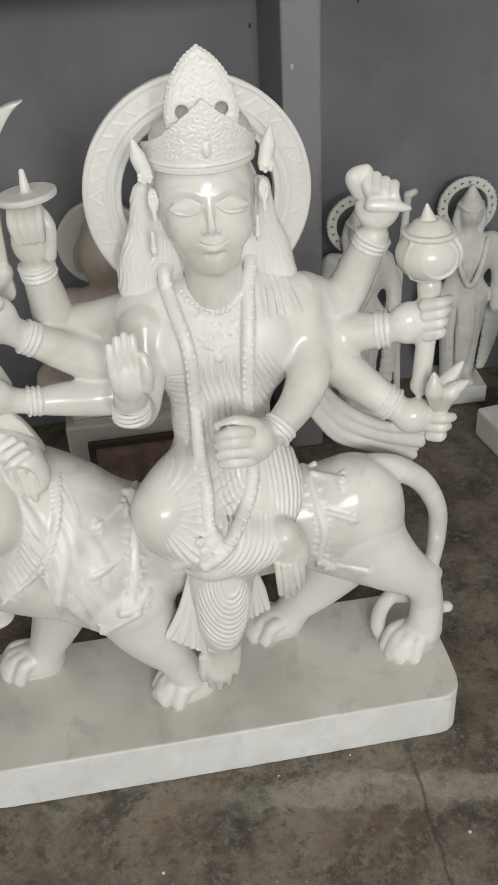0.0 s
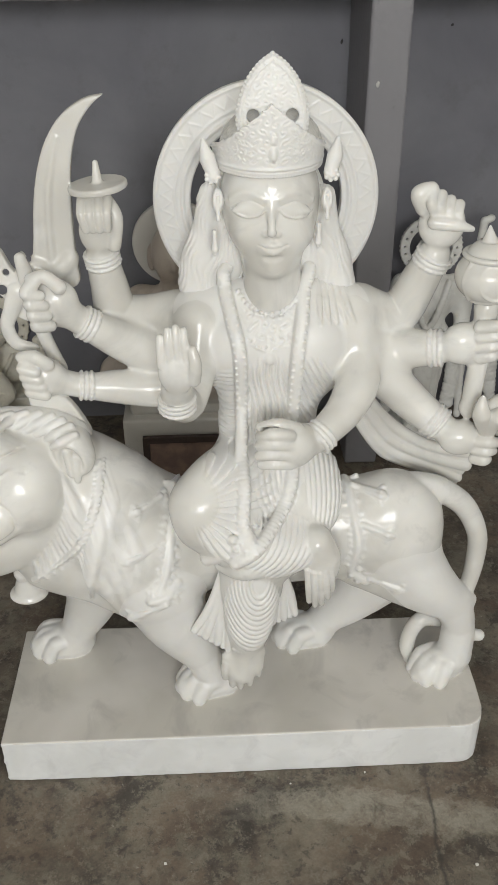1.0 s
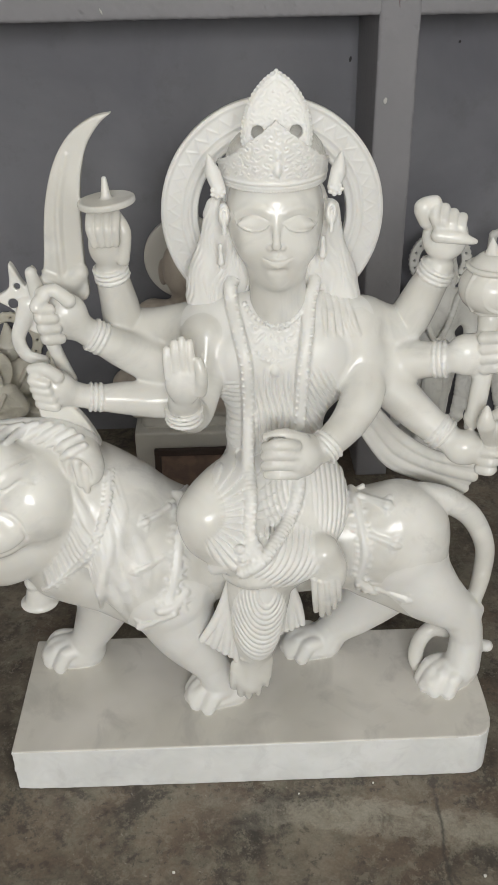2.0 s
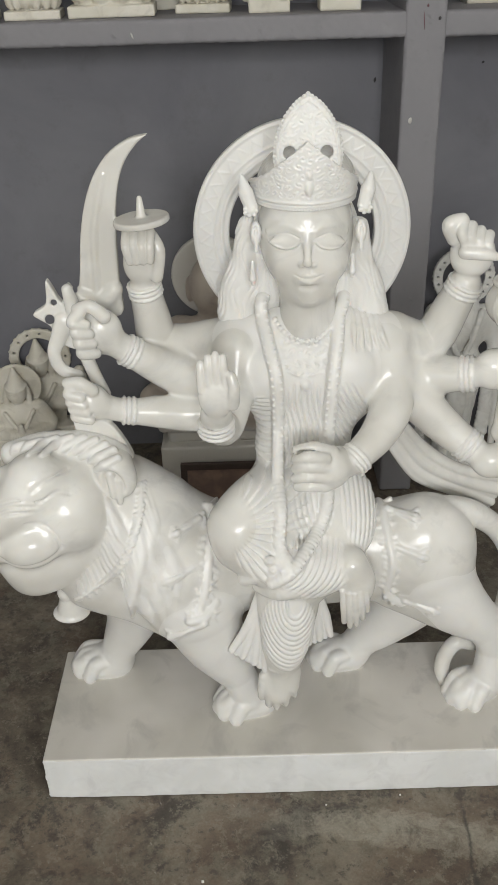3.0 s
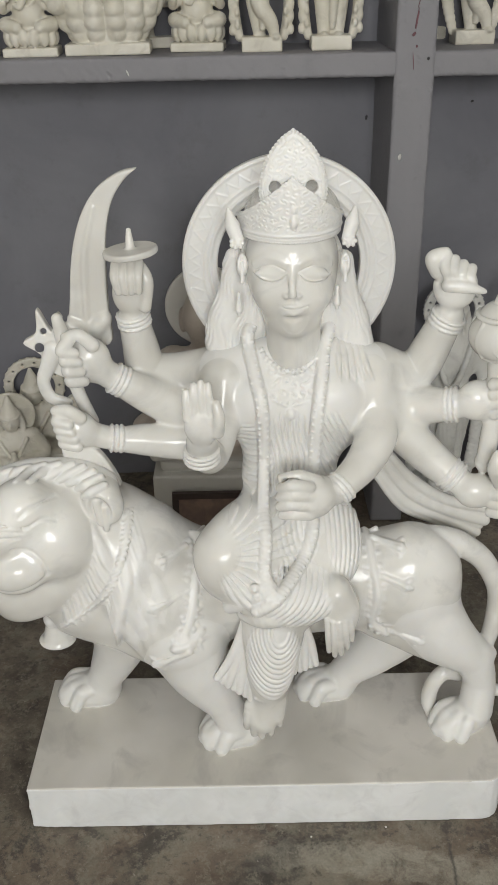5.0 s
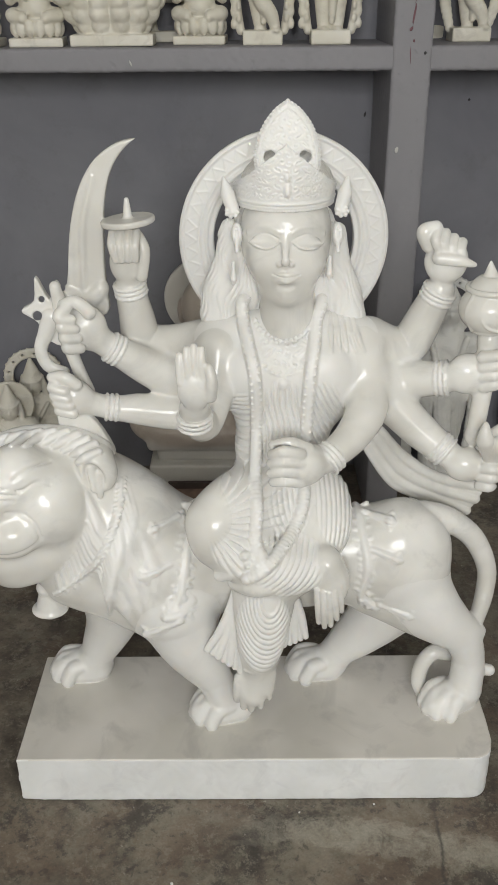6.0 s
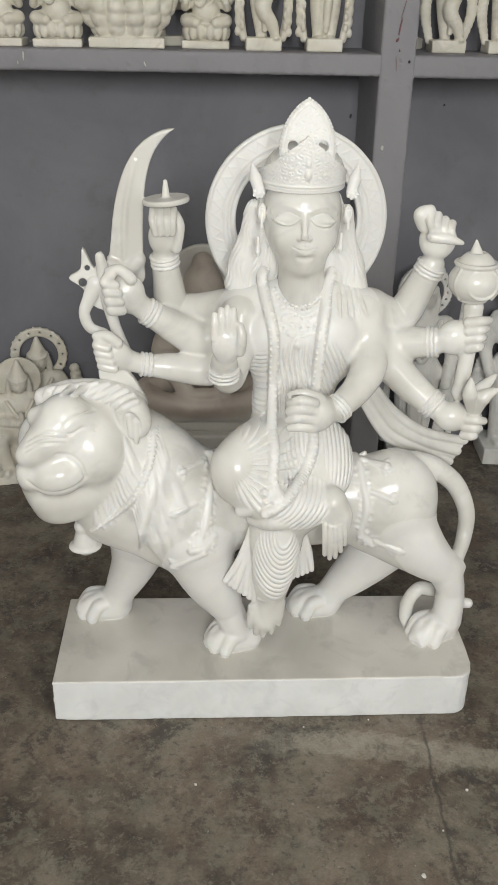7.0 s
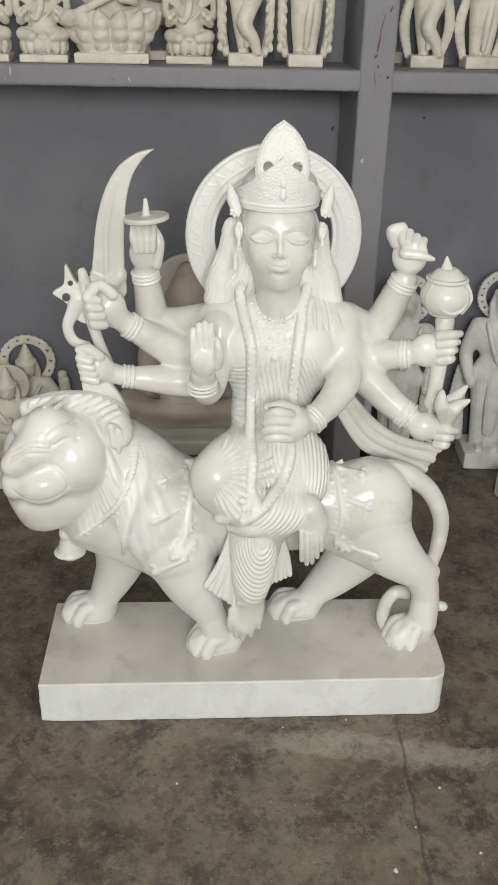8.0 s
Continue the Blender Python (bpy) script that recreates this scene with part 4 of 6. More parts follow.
def crown(c):
    # smooth dome of hair, and a tiara rising to a point with a leaf-shaped plate behind it
    c.ball(V(0.503, 0.225, 1.098), (0.0740, .072, 0.0545), 0.004)
    c.now = 1
    hc = V(0.498, 0.216, 1.077)
    c.tiara(hc, 0.0745, 0.0790, 0.05, lambda a: 0.096 - 0.067 * np.abs(np.sin(a)) + 0.0012 * np.abs(np.cos(20 * a)), 0.0042, span=1.47)
    c.relief((0.41, 0.11, 1.085), (0.59, 0.23, 1.175), lambda x, y, z: scroll(0.080 * np.arctan2(x - hc[0], hc[1] - y), z - hc[2] - 0.016 + 0 * x, 0.0125, 0.0066) * np.clip((z - hc[2] - 0.014) / 0.003, 0, 1), 0.0006)
    for dz, rr in ((0.0105, 0.0024), (0.0050, 0.0014)):
        band = [(hc[0] + math.sin(radians(a)) * (0.0780 + 0.1 * dz), hc[1] - math.cos(radians(a)) * (0.0868 + 0.1 * dz), hc[2] + dz) for a in range(-84, 85, 8)]
        c.tube(band, rr, 0.0015, 2)
    for a in range(-84, 85, 3):
        q = radians(a)
        c.ball((hc[0] + math.sin(q) * 0.0775, hc[1] - math.cos(q) * 0.0860, hc[2] + 0.0005), 0.0021, 0.001)
    for s in (-1, 1):
        rim = [radians(s * a) for a in range(0, 85, 6)]
        c.tube([(hc[0] + math.sin(q) * 0.0815, hc[1] - math.cos(q) * 0.0905, hc[2] + 0.0925 - 0.067 * abs(math.sin(q))) for q in rim], 0.0016, 0.0015, 2)
    c.ball((hc[0] + 0.002, hc[1] - 0.0905, hc[2] + 0.032), (0.0055, 0.005, 0.0100), 0.003)
    c.ball((hc[0] + 0.002, hc[1] - 0.0915, hc[2] + 0.050), (0.0040, 0.004, 0.0060), 0.003)
    leaf = [(0.0, 0.082), (0.0, 0.082), (0.017, 0.070), (0.034, 0.048), (0.044, 0.022), (0.047, -0.006), (0.040, -0.030), (0.028, -0.040), (-0.028, -0.040),
            (-0.040, -0.030), (-0.047, -0.006), (-0.044, 0.022), (-0.034, 0.048), (-0.017, 0.070)]
    lm = Matrix.Translation(V(0.501, 0.165, 1.148)) @ pose(0, 0, 0, 84, 0, 0) @ Matrix.Diagonal((1, 0.97, 1, 1))
    c.plate(leaf, lm, 0.008, 0.003, 0.004)
    c.relief((0.45, 0.13, 1.10), (0.55, 0.17, 1.24), lambda x, y, z: scroll(x - lm.translation[0] + 0 * y, z - 1.150 + 0 * x, 0.0115, 0.0060), 0.0006)
    for s in (-1, 1):
        c.beads([lm @ Vector((u * s * 1.01, v * 1.005, 0.002)) for u, v in leaf[1:8]], 0.0033, 0.0062, 0.001, 6)
        c.tube([lm @ Vector((u * s * 0.90, v * 0.90, 0.0082)) for u, v in leaf[1:7]], 0.0010, 0.001)
        hole = lm @ Vector((0.0265 * s, 0.004, 0))
        c.tube([hole + Vector((0, -0.025, 0)), hole + Vector((0, 0.022, 0))], 0.0088, 0.002, cut=True)
    # hair falling to the shoulders in wavy strands
    c.ball(V(0.500, 0.245, 1.000), (0.0880, .052, 0.1000), 0.006)
    for strand, rr in (((V(0.4110, 0.2120, 1.0360), V(0.4050, 0.2220, 0.9780), V(0.3950, 0.2270, 0.9310), V(0.3950, 0.2320, 0.8860)), [0.013, 0.020, 0.028, 0.036]), ((V(0.5840, 0.2120, 1.0290), V(0.5890, 0.2220, 0.9710), V(0.6000, 0.2270, 0.9240), V(0.6020, 0.2320, 0.8780)), [0.013, 0.020, 0.028, 0.037])):
        c.tube(strand, rr, 0.008, flat=(1, 0.75))
    for x in (0.443, 0.563):
        c.ball(V(x, 0.232, 0.928), (0.0260, .026, 0.0420), 0.010)
    c.relief((0.355, 0.14, 0.865), (0.645, 0.285, 1.055), lambda x, y, z: np.abs(np.sin(math.pi * (np.abs(x - 0.5) - 0.25 * (1.06 - z) + 0.0045 * np.sin(75 * z + 60 * x) + 0.0040 * np.sin(41 * z - 120 * x) + 0.3 * y) / 0.0095)) * (0.6 + 0.4 * np.sin(60 * z + 200 * x)), 0.0022, tone=1)
    # flame-shaped pins over the ears, with a flower and a drop under each
    for tip, mid, foot, flower, lobe, drop in ((V(0.4050, 0.1700, 1.1200), V(0.4110, 0.1680, 1.0950), V(0.4190, 0.1650, 1.0730), V(0.4170, 0.1620, 1.0710), V(0.4240, 0.1700, 1.0340), V(0.4180, 0.1600, 0.9800)), (V(0.5930, 0.1700, 1.1190), V(0.5890, 0.1680, 1.0950), V(0.5830, 0.1650, 1.0730), V(0.5850, 0.1620, 1.0710), V(0.5810, 0.1700, 1.0330), V(0.5690, 0.1600, 0.9880))):
        c.tube([tip, mid, foot], [0.0022, 0.0112, 0.0095], 0.003)
        c.ball(flower, (0.0075, .0070, 0.0065), 0.003)
        for j in range(7):
            q = 2 * math.pi * j / 7
            c.ball(Vector(flower) + Vector((0.0085 * math.cos(q), -0.003, 0.0070 * math.sin(q))), 0.0034, 0.0015)
        c.ball(lobe, (0.0085, .0100, 0.0190), 0.006)
        c.ball(Vector(lobe) + Vector((0, -0.008, 0.004)), (0.0040, .0050, 0.0100), 0.003, cut=True)
        c.tube([Vector(lobe) + Vector((0, -0.006, 0.006)), Vector(lobe) + Vector((0, -0.008, -0.024))], [0.0026, 0.0034], 0.002)
        c.tube([Vector(drop) + Vector((0, 0, 0.012)), drop, Vector(drop) - Vector((0, 0, 0.014))], [0.0030, 0.0036, 0.0058], 0.002)
        c.ball(Vector(drop) - Vector((0, 0, 0.021)), 0.0034, 0.001)
    c.now = 1
    # halo: a flat ring with a faint zigzag between two mouldings
    hm = Matrix.Translation(V(0.502, 0.322, 0.989)) @ pose(0, 0, 0, 86, 0, 0)
    c.hoop(hm, 0.1800, 0.1200, 0.011, 0.003)
    face_on = hm.to_3x3() @ Vector((0, 0, 1))
    for big, rr in ((0.1745, 0.0018), (0.1450, 0.0014), (0.1330, 0.0030)):
        c.ring(hm @ Vector((0, 0, 0.0105)), face_on, big, rr, 0.003)
    for j in range(44):
        q, e = 2 * math.pi * j / 44, math.pi / 44
        for s in (-1, 1):
            p0 = hm @ Vector((math.cos(q) * 0.150, math.sin(q) * 0.150, 0.0104))
            p1 = hm @ Vector((math.cos(q + e * s) * 0.167, math.sin(q + e * s) * 0.167, 0.0104))
            c.tube([p0, p1], 0.0006, 0.0022)


def rider(c):
    # trunk, all of it under finely cut cloth
    c.now = 1
    c.ball(V(0.514, 0.215, 0.778), (0.1256, .072, 0.1121), 0.02)
    c.ball(V(0.498, 0.195, 0.650), (0.0825, .062, 0.1055), 0.03)
    c.ball(V(0.500, 0.175, 0.546), (0.1120, .085, 0.0839), 0.03)
    c.ball(V(0.573, 0.168, 0.804), (0.0400, .032, 0.0430), 0.040)
    c.ball(V(0.441, 0.168, 0.804), (0.0390, .032, 0.0430), 0.040)
    c.tube([V(0.389, 0.215, 0.842), V(0.510, 0.220, 0.860), V(0.628, 0.215, 0.840)], [0.0399, 0.0443, 0.0399], 0.02)
    c.tube([V(0.511, 0.205, 0.857), V(0.509, 0.204, 0.872)], [0.0472, 0.0450], 0.014)
    # legs under the wrap
    c.now = 0
    c.tube([V(0.478, 0.165, 0.565), V(0.423, 0.110, 0.574), V(0.383, 0.075, 0.567)], [0.0791, 0.0659, 0.0527], 0.02)
    c.tube([V(0.389, 0.070, 0.539), V(0.450, 0.055, 0.502), V(0.517, 0.055, 0.489), V(0.569, 0.060, 0.486)], [0.0515, 0.0492, 0.0425, 0.0313], 0.015)
    c.tube([V(0.552, 0.170, 0.549), V(0.556, 0.130, 0.518), V(0.498, 0.075, 0.464)], [0.0680, 0.0620, 0.0521], 0.02)
    c.tube([V(0.466, 0.075, 0.464), V(0.463, 0.065, 0.404), V(0.458, 0.060, 0.324), V(0.453, 0.062, 0.251)], [0.0592, 0.0545, 0.0438, 0.0260], 0.012)
    c.now = 1
    knee = V(0.3730, 0.0350, 0.5980)
    c.folds(V(0.436, 0.050, 0.600), (0.0760, .13, 0.1150), lambda x, y, z: np.arctan2(z - knee[2], x - knee[0] + 0.010) / 0.150 + 0.35 * np.sin(22 * np.hypot(x - knee[0], z - knee[2])), 0.0075, 2.4, lambda x, y, z: np.clip((np.hypot(x - knee[0], z - knee[2]) - 0.030) / 0.030, 0, 1))
    shin = V(0.404, 0.050, 0.575)
    c.folds(V(0.505, 0.040, 0.505), (0.0760, .06, 0.0580), lambda x, y, z: np.sqrt((x - shin[0]) ** 2 + (z - shin[2]) ** 2) / 0.0096, 0.0034)
    c.folds(V(0.592, 0.130, 0.585), (0.0420, .11, 0.0980), lambda x, y, z: (x + 0.10 * z + 2.0 * (z - 0.60) ** 2) / 0.0088, 0.0036)
    loop = V(0.4760, 0.0300, 0.4470)
    c.folds(V(0.463, 0.030, 0.375), (0.0520, .08, 0.1000), lambda x, y, z: np.maximum(np.hypot((x - loop[0]) * 1.9, np.minimum(z - loop[2], 0.0)), 0.0245) / 0.0122, 0.0034)
    c.folds(V(0.432, 0.150, 0.700), (0.0390, .10, 0.0860), lambda x, y, z: (z - 0.30 * x - 6.0 * (x - 0.43) ** 2) / 0.0112, 0.0042)
    c.folds(V(0.497, 0.130, 0.715), (0.0500, .09, 0.0900), lambda x, y, z: (x + 0.10 * z + 0.0025 * np.sin(60 * z)) / 0.0098, 0.0062)
    c.folds(V(0.567, 0.140, 0.731), (0.0340, .08, 0.0740), lambda x, y, z: (x + 0.45 * z) / 0.0100, 0.0058)
    c.folds(V(0.505, 0.090, 0.585), (0.0420, .07, 0.0540), lambda x, y, z: (x + 0.12 * z - 3.0 * (z - 0.6) ** 2) / 0.0092, 0.0028)
    # necklaces, pendant and garland
    c.beads([c.on(p, 0.0016) for p in (V(0.452, 0.165, 0.897), V(0.461, 0.150, 0.886), V(0.478, 0.140, 0.876), V(0.497, 0.135, 0.871), V(0.520, 0.143, 0.874), V(0.537, 0.150, 0.886), V(0.548, 0.165, 0.898))], 0.0041, 0.0086, 0.001)
    c.trail([V(0.4490, 0.1500, 0.8980), V(0.4670, 0.1400, 0.8740), V(0.4960, 0.1350, 0.8660), V(0.5260, 0.1400, 0.8750), V(0.5460, 0.1500, 0.9000)], 0.0020, 0.002)
    c.trail([V(0.4540, 0.1400, 0.8440), V(0.4720, 0.1300, 0.8220), V(0.4960, 0.1250, 0.8140), V(0.5210, 0.1300, 0.8210), V(0.5400, 0.1400, 0.8450)], 0.0020, 0.002)
    c.relief((0.452, 0.09, 0.800), (0.552, 0.20, 0.868), lambda x, y, z: scroll(x - 0.4995 + 0 * y, z - 0.835 + 0 * x, 0.0170, 0.0080) * np.clip((0.046 - np.abs(x - 0.5)) / 0.004, 0, 1) * np.clip((z - 0.806 - 10.0 * (x - 0.5) ** 2) / 0.004, 0, 1), 0.0011)
    c.ball(c.on(V(0.497, 0.125, 0.800)), (0.0085, .008, 0.0106), 0.003)
    left = [V(0.449, 0.235, 0.921), V(0.432, 0.205, 0.914)] + [c.on(p, 0.004) for p in (V(0.432, 0.150, 0.904), V(0.441, 0.125, 0.866), V(0.451, 0.108, 0.817), V(0.453, 0.115, 0.723), V(0.450, 0.095, 0.637), V(0.453, 0.075, 0.598), V(0.450, 0.045, 0.552), V(0.461, 0.030, 0.523))]
    right = [V(0.554, 0.235, 0.922), V(0.562, 0.205, 0.915)] + [c.on(p, 0.004) for p in (V(0.553, 0.150, 0.904), V(0.548, 0.125, 0.867), V(0.540, 0.105, 0.805), V(0.537, 0.112, 0.725), V(0.533, 0.090, 0.639), V(0.533, 0.070, 0.607), V(0.518, 0.045, 0.567), V(0.492, 0.028, 0.539), V(0.467, 0.026, 0.513), V(0.437, 0.030, 0.492))]
    for dx, dz, r in ((0.0, 0.0, 0.012), (0.014, 0.006, 0.010), (-0.013, 0.004, 0.010), (0.006, -0.012, 0.010), (-0.009, -0.013, 0.009)):
        p = c.on(V(0.4460, 0.0300, 0.5290) + Vector((dx, 0, dz)), 0.001)
        c.ball(p, (r, 0.007, r), 0.003)
        c.ball(p + Vector((0, -0.006, 0.002)), 0.0042, 0.002)
    for line in (left, right):
        c.tube(line[:7], 0.0108, 0.004)
        c.tube(line[6:], 0.0104, 0.004, wave=0.0011, length=0.0075)
        for q in (-1, 1):
            c.beads([Vector(p) + Vector((0.0072 * q, -0.0085, 0.0010 + 0.003 * q)) for p in line], 0.0027, 0.0135, 0.0015)
    c.now = 0
    # arms with raised emblems, one behind the other on both sides
    c.tube([V(0.390, 0.230, 0.837), V(0.307, 0.245, 0.823), V(0.260, 0.250, 0.830), V(0.250, 0.235, 0.886), V(0.244, 0.225, 0.938)], [0.0429, 0.0365, 0.0354, 0.0290, 0.0236], 0.012)
    c.tube([V(0.384, 0.215, 0.801), V(0.329, 0.215, 0.778), V(0.290, 0.210, 0.789), V(0.252, 0.200, 0.812), V(0.212, 0.190, 0.841), V(0.182, 0.182, 0.868)], [0.0427, 0.0384, 0.0363, 0.0299, 0.0224, 0.0224], 0.012)
    c.tube([V(0.390, 0.200, 0.760), V(0.345, 0.195, 0.726), V(0.306, 0.190, 0.722), V(0.251, 0.180, 0.732), V(0.204, 0.170, 0.740), V(0.160, 0.158, 0.759)], [0.0390, 0.0347, 0.0314, 0.0271, 0.0195, 0.0206], 0.012)
    c.tube([V(0.389, 0.190, 0.833), V(0.381, 0.160, 0.775), V(0.366, 0.115, 0.737), V(0.357, 0.075, 0.768), V(0.356, 0.055, 0.793)], [0.0388, 0.0347, 0.0306, 0.0265, 0.0235], 0.012)
    c.tube([V(0.646, 0.225, 0.837), V(0.690, 0.240, 0.818), V(0.720, 0.245, 0.826), V(0.742, 0.235, 0.878), V(0.759, 0.225, 0.926)], [0.0415, 0.0371, 0.0350, 0.0306, 0.0251], 0.012)
    c.tube([V(0.644, 0.220, 0.789), V(0.690, 0.215, 0.769), V(0.732, 0.200, 0.776), V(0.771, 0.185, 0.783)], [0.0422, 0.0367, 0.0322, 0.0267], 0.012)
    c.tube([V(0.649, 0.205, 0.771), V(0.689, 0.190, 0.735), V(0.734, 0.170, 0.694), V(0.777, 0.150, 0.662)], [0.0428, 0.0360, 0.0315, 0.0259], 0.012)
    c.tube([V(0.627, 0.205, 0.835), V(0.637, 0.185, 0.778), V(0.637, 0.145, 0.744), V(0.610, 0.108, 0.712), V(0.568, 0.078, 0.686)], [0.0407, 0.0386, 0.0354, 0.0289, 0.0225], 0.014)
    c.now = 1
    for at, a, b, size in ((V(0.245, 0.226, 0.932), V(0.244, 0.225, 0.938), V(0.250, 0.235, 0.886), 0.0252), (V(0.216, 0.191, 0.838), V(0.212, 0.190, 0.841), V(0.252, 0.200, 0.812), 0.0241), (V(0.206, 0.171, 0.740), V(0.204, 0.170, 0.740), V(0.251, 0.180, 0.732), 0.0210),
                     (V(0.757, 0.227, 0.918), V(0.759, 0.225, 0.926), V(0.742, 0.235, 0.878), 0.0267), (V(0.769, 0.186, 0.783), V(0.771, 0.185, 0.783), V(0.732, 0.200, 0.776), 0.0280), (V(0.772, 0.152, 0.666), V(0.777, 0.150, 0.662), V(0.734, 0.170, 0.694), 0.0270),
                     (V(0.573, 0.081, 0.687), V(0.568, 0.078, 0.686), V(0.610, 0.108, 0.712), 0.0249), (V(0.355, 0.062, 0.766), V(0.355, 0.064, 0.754), V(0.355, 0.060, 0.780), 0.0257)):
        bangles(c, at, Vector(a) - Vector(b), size)
    c.now = 0
    # raised open palm
    c.ball(V(0.359, 0.035, 0.831), (0.0270, .015, 0.0340), 0.008)
    c.tube([V(0.339, 0.032, 0.845), V(0.338, 0.030, 0.870), V(0.338, 0.034, 0.887)], [0.0076, 0.0068, 0.0054], 0.0012)
    c.tube([V(0.350, 0.032, 0.845), V(0.349, 0.030, 0.880), V(0.349, 0.034, 0.897)], [0.0076, 0.0068, 0.0054], 0.0012)
    c.tube([V(0.362, 0.032, 0.845), V(0.360, 0.030, 0.884), V(0.360, 0.034, 0.901)], [0.0076, 0.0068, 0.0054], 0.0012)
    c.tube([V(0.373, 0.032, 0.845), V(0.371, 0.030, 0.880), V(0.371, 0.034, 0.897)], [0.0076, 0.0068, 0.0054], 0.0012)
    c.tube([V(0.382, 0.030, 0.822), V(0.386, 0.022, 0.850), V(0.382, 0.026, 0.870)], [0.0108, 0.0088, 0.0069], 0.004)
    # hand with the dish and spike
    c.ball(V(0.245, 0.215, 0.978), (0.0296, .024, 0.0359), 0.008)
    c.tube([V(0.227, 0.200, 1.032), V(0.226, 0.183, 1.015), V(0.231, 0.183, 0.991)], [0.0072, 0.0070, 0.0060], 0.0012)
    c.tube([V(0.239, 0.200, 1.032), V(0.238, 0.183, 1.015), V(0.241, 0.183, 0.991)], [0.0072, 0.0070, 0.0060], 0.0012)
    c.tube([V(0.251, 0.200, 1.032), V(0.251, 0.183, 1.015), V(0.251, 0.183, 0.991)], [0.0072, 0.0070, 0.0060], 0.0012)
    c.tube([V(0.264, 0.200, 1.032), V(0.263, 0.183, 1.015), V(0.262, 0.183, 0.992)], [0.0072, 0.0070, 0.0060], 0.0012)
    c.tube([V(0.268, 0.200, 0.961), V(0.274, 0.200, 1.003), V(0.261, 0.210, 1.030)], [0.0104, 0.0104, 0.0083], 0.004)
    dish = Matrix.Translation(V(0.250, 0.215, 1.046)) @ pose(0, 0, 0, 0, -5, 0)
    c.hoop(dish, 0.0435, -0.0435, 0.005, 0.003, 0.003)
    c.tube([V(0.250, 0.215, 1.049), V(0.249, 0.220, 1.078)], [0.0082, 0.0041], 0.004)
    # hand with the curved sword
    c.ball(V(0.172, 0.180, 0.880), (0.0361, .028, 0.0382), 0.010, (0, 25, 0))
    c.tube([V(0.149, 0.155, 0.922), V(0.139, 0.145, 0.910), V(0.157, 0.150, 0.904)], [0.0104, 0.0104, 0.0083], 0.003)
    c.tube([V(0.150, 0.155, 0.903), V(0.142, 0.145, 0.893), V(0.161, 0.150, 0.888)], [0.0104, 0.0104, 0.0083], 0.003)
    c.tube([V(0.151, 0.155, 0.885), V(0.145, 0.145, 0.875), V(0.164, 0.150, 0.872)], [0.0105, 0.0105, 0.0084], 0.003)
    c.tube([V(0.152, 0.155, 0.867), V(0.148, 0.145, 0.858), V(0.168, 0.150, 0.855)], [0.0105, 0.0105, 0.0084], 0.003)
    c.tube([V(0.185, 0.160, 0.913), V(0.165, 0.158, 0.931), V(0.144, 0.160, 0.926)], [0.0114, 0.0104, 0.0083], 0.004)
    sm = Matrix.Translation(V(0.134, 0.235, 0.907)) @ pose(0, 0, 0, 90, 0, 0)
    blade = [(0.004, -0.02), (0.010, 0.06), (0.021, 0.132), (0.040, 0.190), (0.068, 0.232), (0.104, 0.256), (0.134, 0.262), (0.134, 0.262), (0.114, 0.246),
             (0.092, 0.214), (0.078, 0.164), (0.072, 0.096), (0.070, 0.03), (0.068, -0.02)]
    c.plate(blade, sm, 0.010, 0.004, 0.003)
    c.tube([sm @ Vector((0.034, 0.0, 0.010)), sm @ Vector((0.040, 0.12, 0.010)), sm @ Vector((0.062, 0.205, 0.008))], [0.004, 0.004, 0.002], 0.006)
    c.tube([V(0.140, 0.230, 0.920), V(0.169, 0.230, 0.909), V(0.195, 0.230, 0.929)], [0.0161, 0.0172, 0.0129], 0.006)
    c.ball(V(0.196, 0.230, 0.933), 0.0118, 0.004)
    # hooked weapon held by two hands, its openwork head, grip and foot
    c.tube([V(0.113, 0.200, 0.890), V(0.101, 0.200, 0.862), V(0.090, 0.200, 0.834), V(0.099, 0.200, 0.805), V(0.125, 0.200, 0.794)], [0.0164, 0.0132, 0.0110, 0.0110, 0.0099], 0.004, flat=(1, 0.7))
    c.plate([(-0.045, 0.0), (-0.022, 0.018), (-0.016, 0.058), (0.004, 0.020), (0.016, 0.050), (0.030, 0.022), (0.034, -0.02), (0.030, -0.06), (0.0, -0.055), (-0.02, -0.02)],
            Matrix.Translation(V(0.109, 0.210, 0.901)) @ pose(0, 0, 0, 90, 0, 0), 0.009, 0.004, 0.003)
    c.tube([V(0.095, 0.170, 0.903), V(0.084, 0.250, 0.879)], 0.0078, 0.002, cut=True)
    c.tube([V(0.105, 0.170, 0.931), V(0.094, 0.250, 0.908)], 0.0050, 0.002, cut=True)
    c.tube([V(0.138, 0.170, 0.948), V(0.129, 0.250, 0.926)], 0.0045, 0.002, cut=True)
    c.tube([V(0.125, 0.200, 0.944), V(0.131, 0.200, 0.906), V(0.135, 0.200, 0.862), V(0.148, 0.200, 0.806), V(0.165, 0.195, 0.761)], [0.0088, 0.0121, 0.0121, 0.0110, 0.0110], 0.004)
    c.ball(V(0.145, 0.155, 0.767), (0.0345, .027, 0.0324), 0.010)
    c.tube([V(0.131, 0.140, 0.800), V(0.119, 0.132, 0.794), V(0.138, 0.130, 0.788)], [0.0095, 0.0095, 0.0085], 0.003)
    c.tube([V(0.133, 0.140, 0.785), V(0.121, 0.132, 0.780), V(0.141, 0.130, 0.774)], [0.0096, 0.0096, 0.0085], 0.003)
    c.tube([V(0.134, 0.140, 0.770), V(0.124, 0.132, 0.767), V(0.145, 0.130, 0.761)], [0.0096, 0.0096, 0.0085], 0.003)
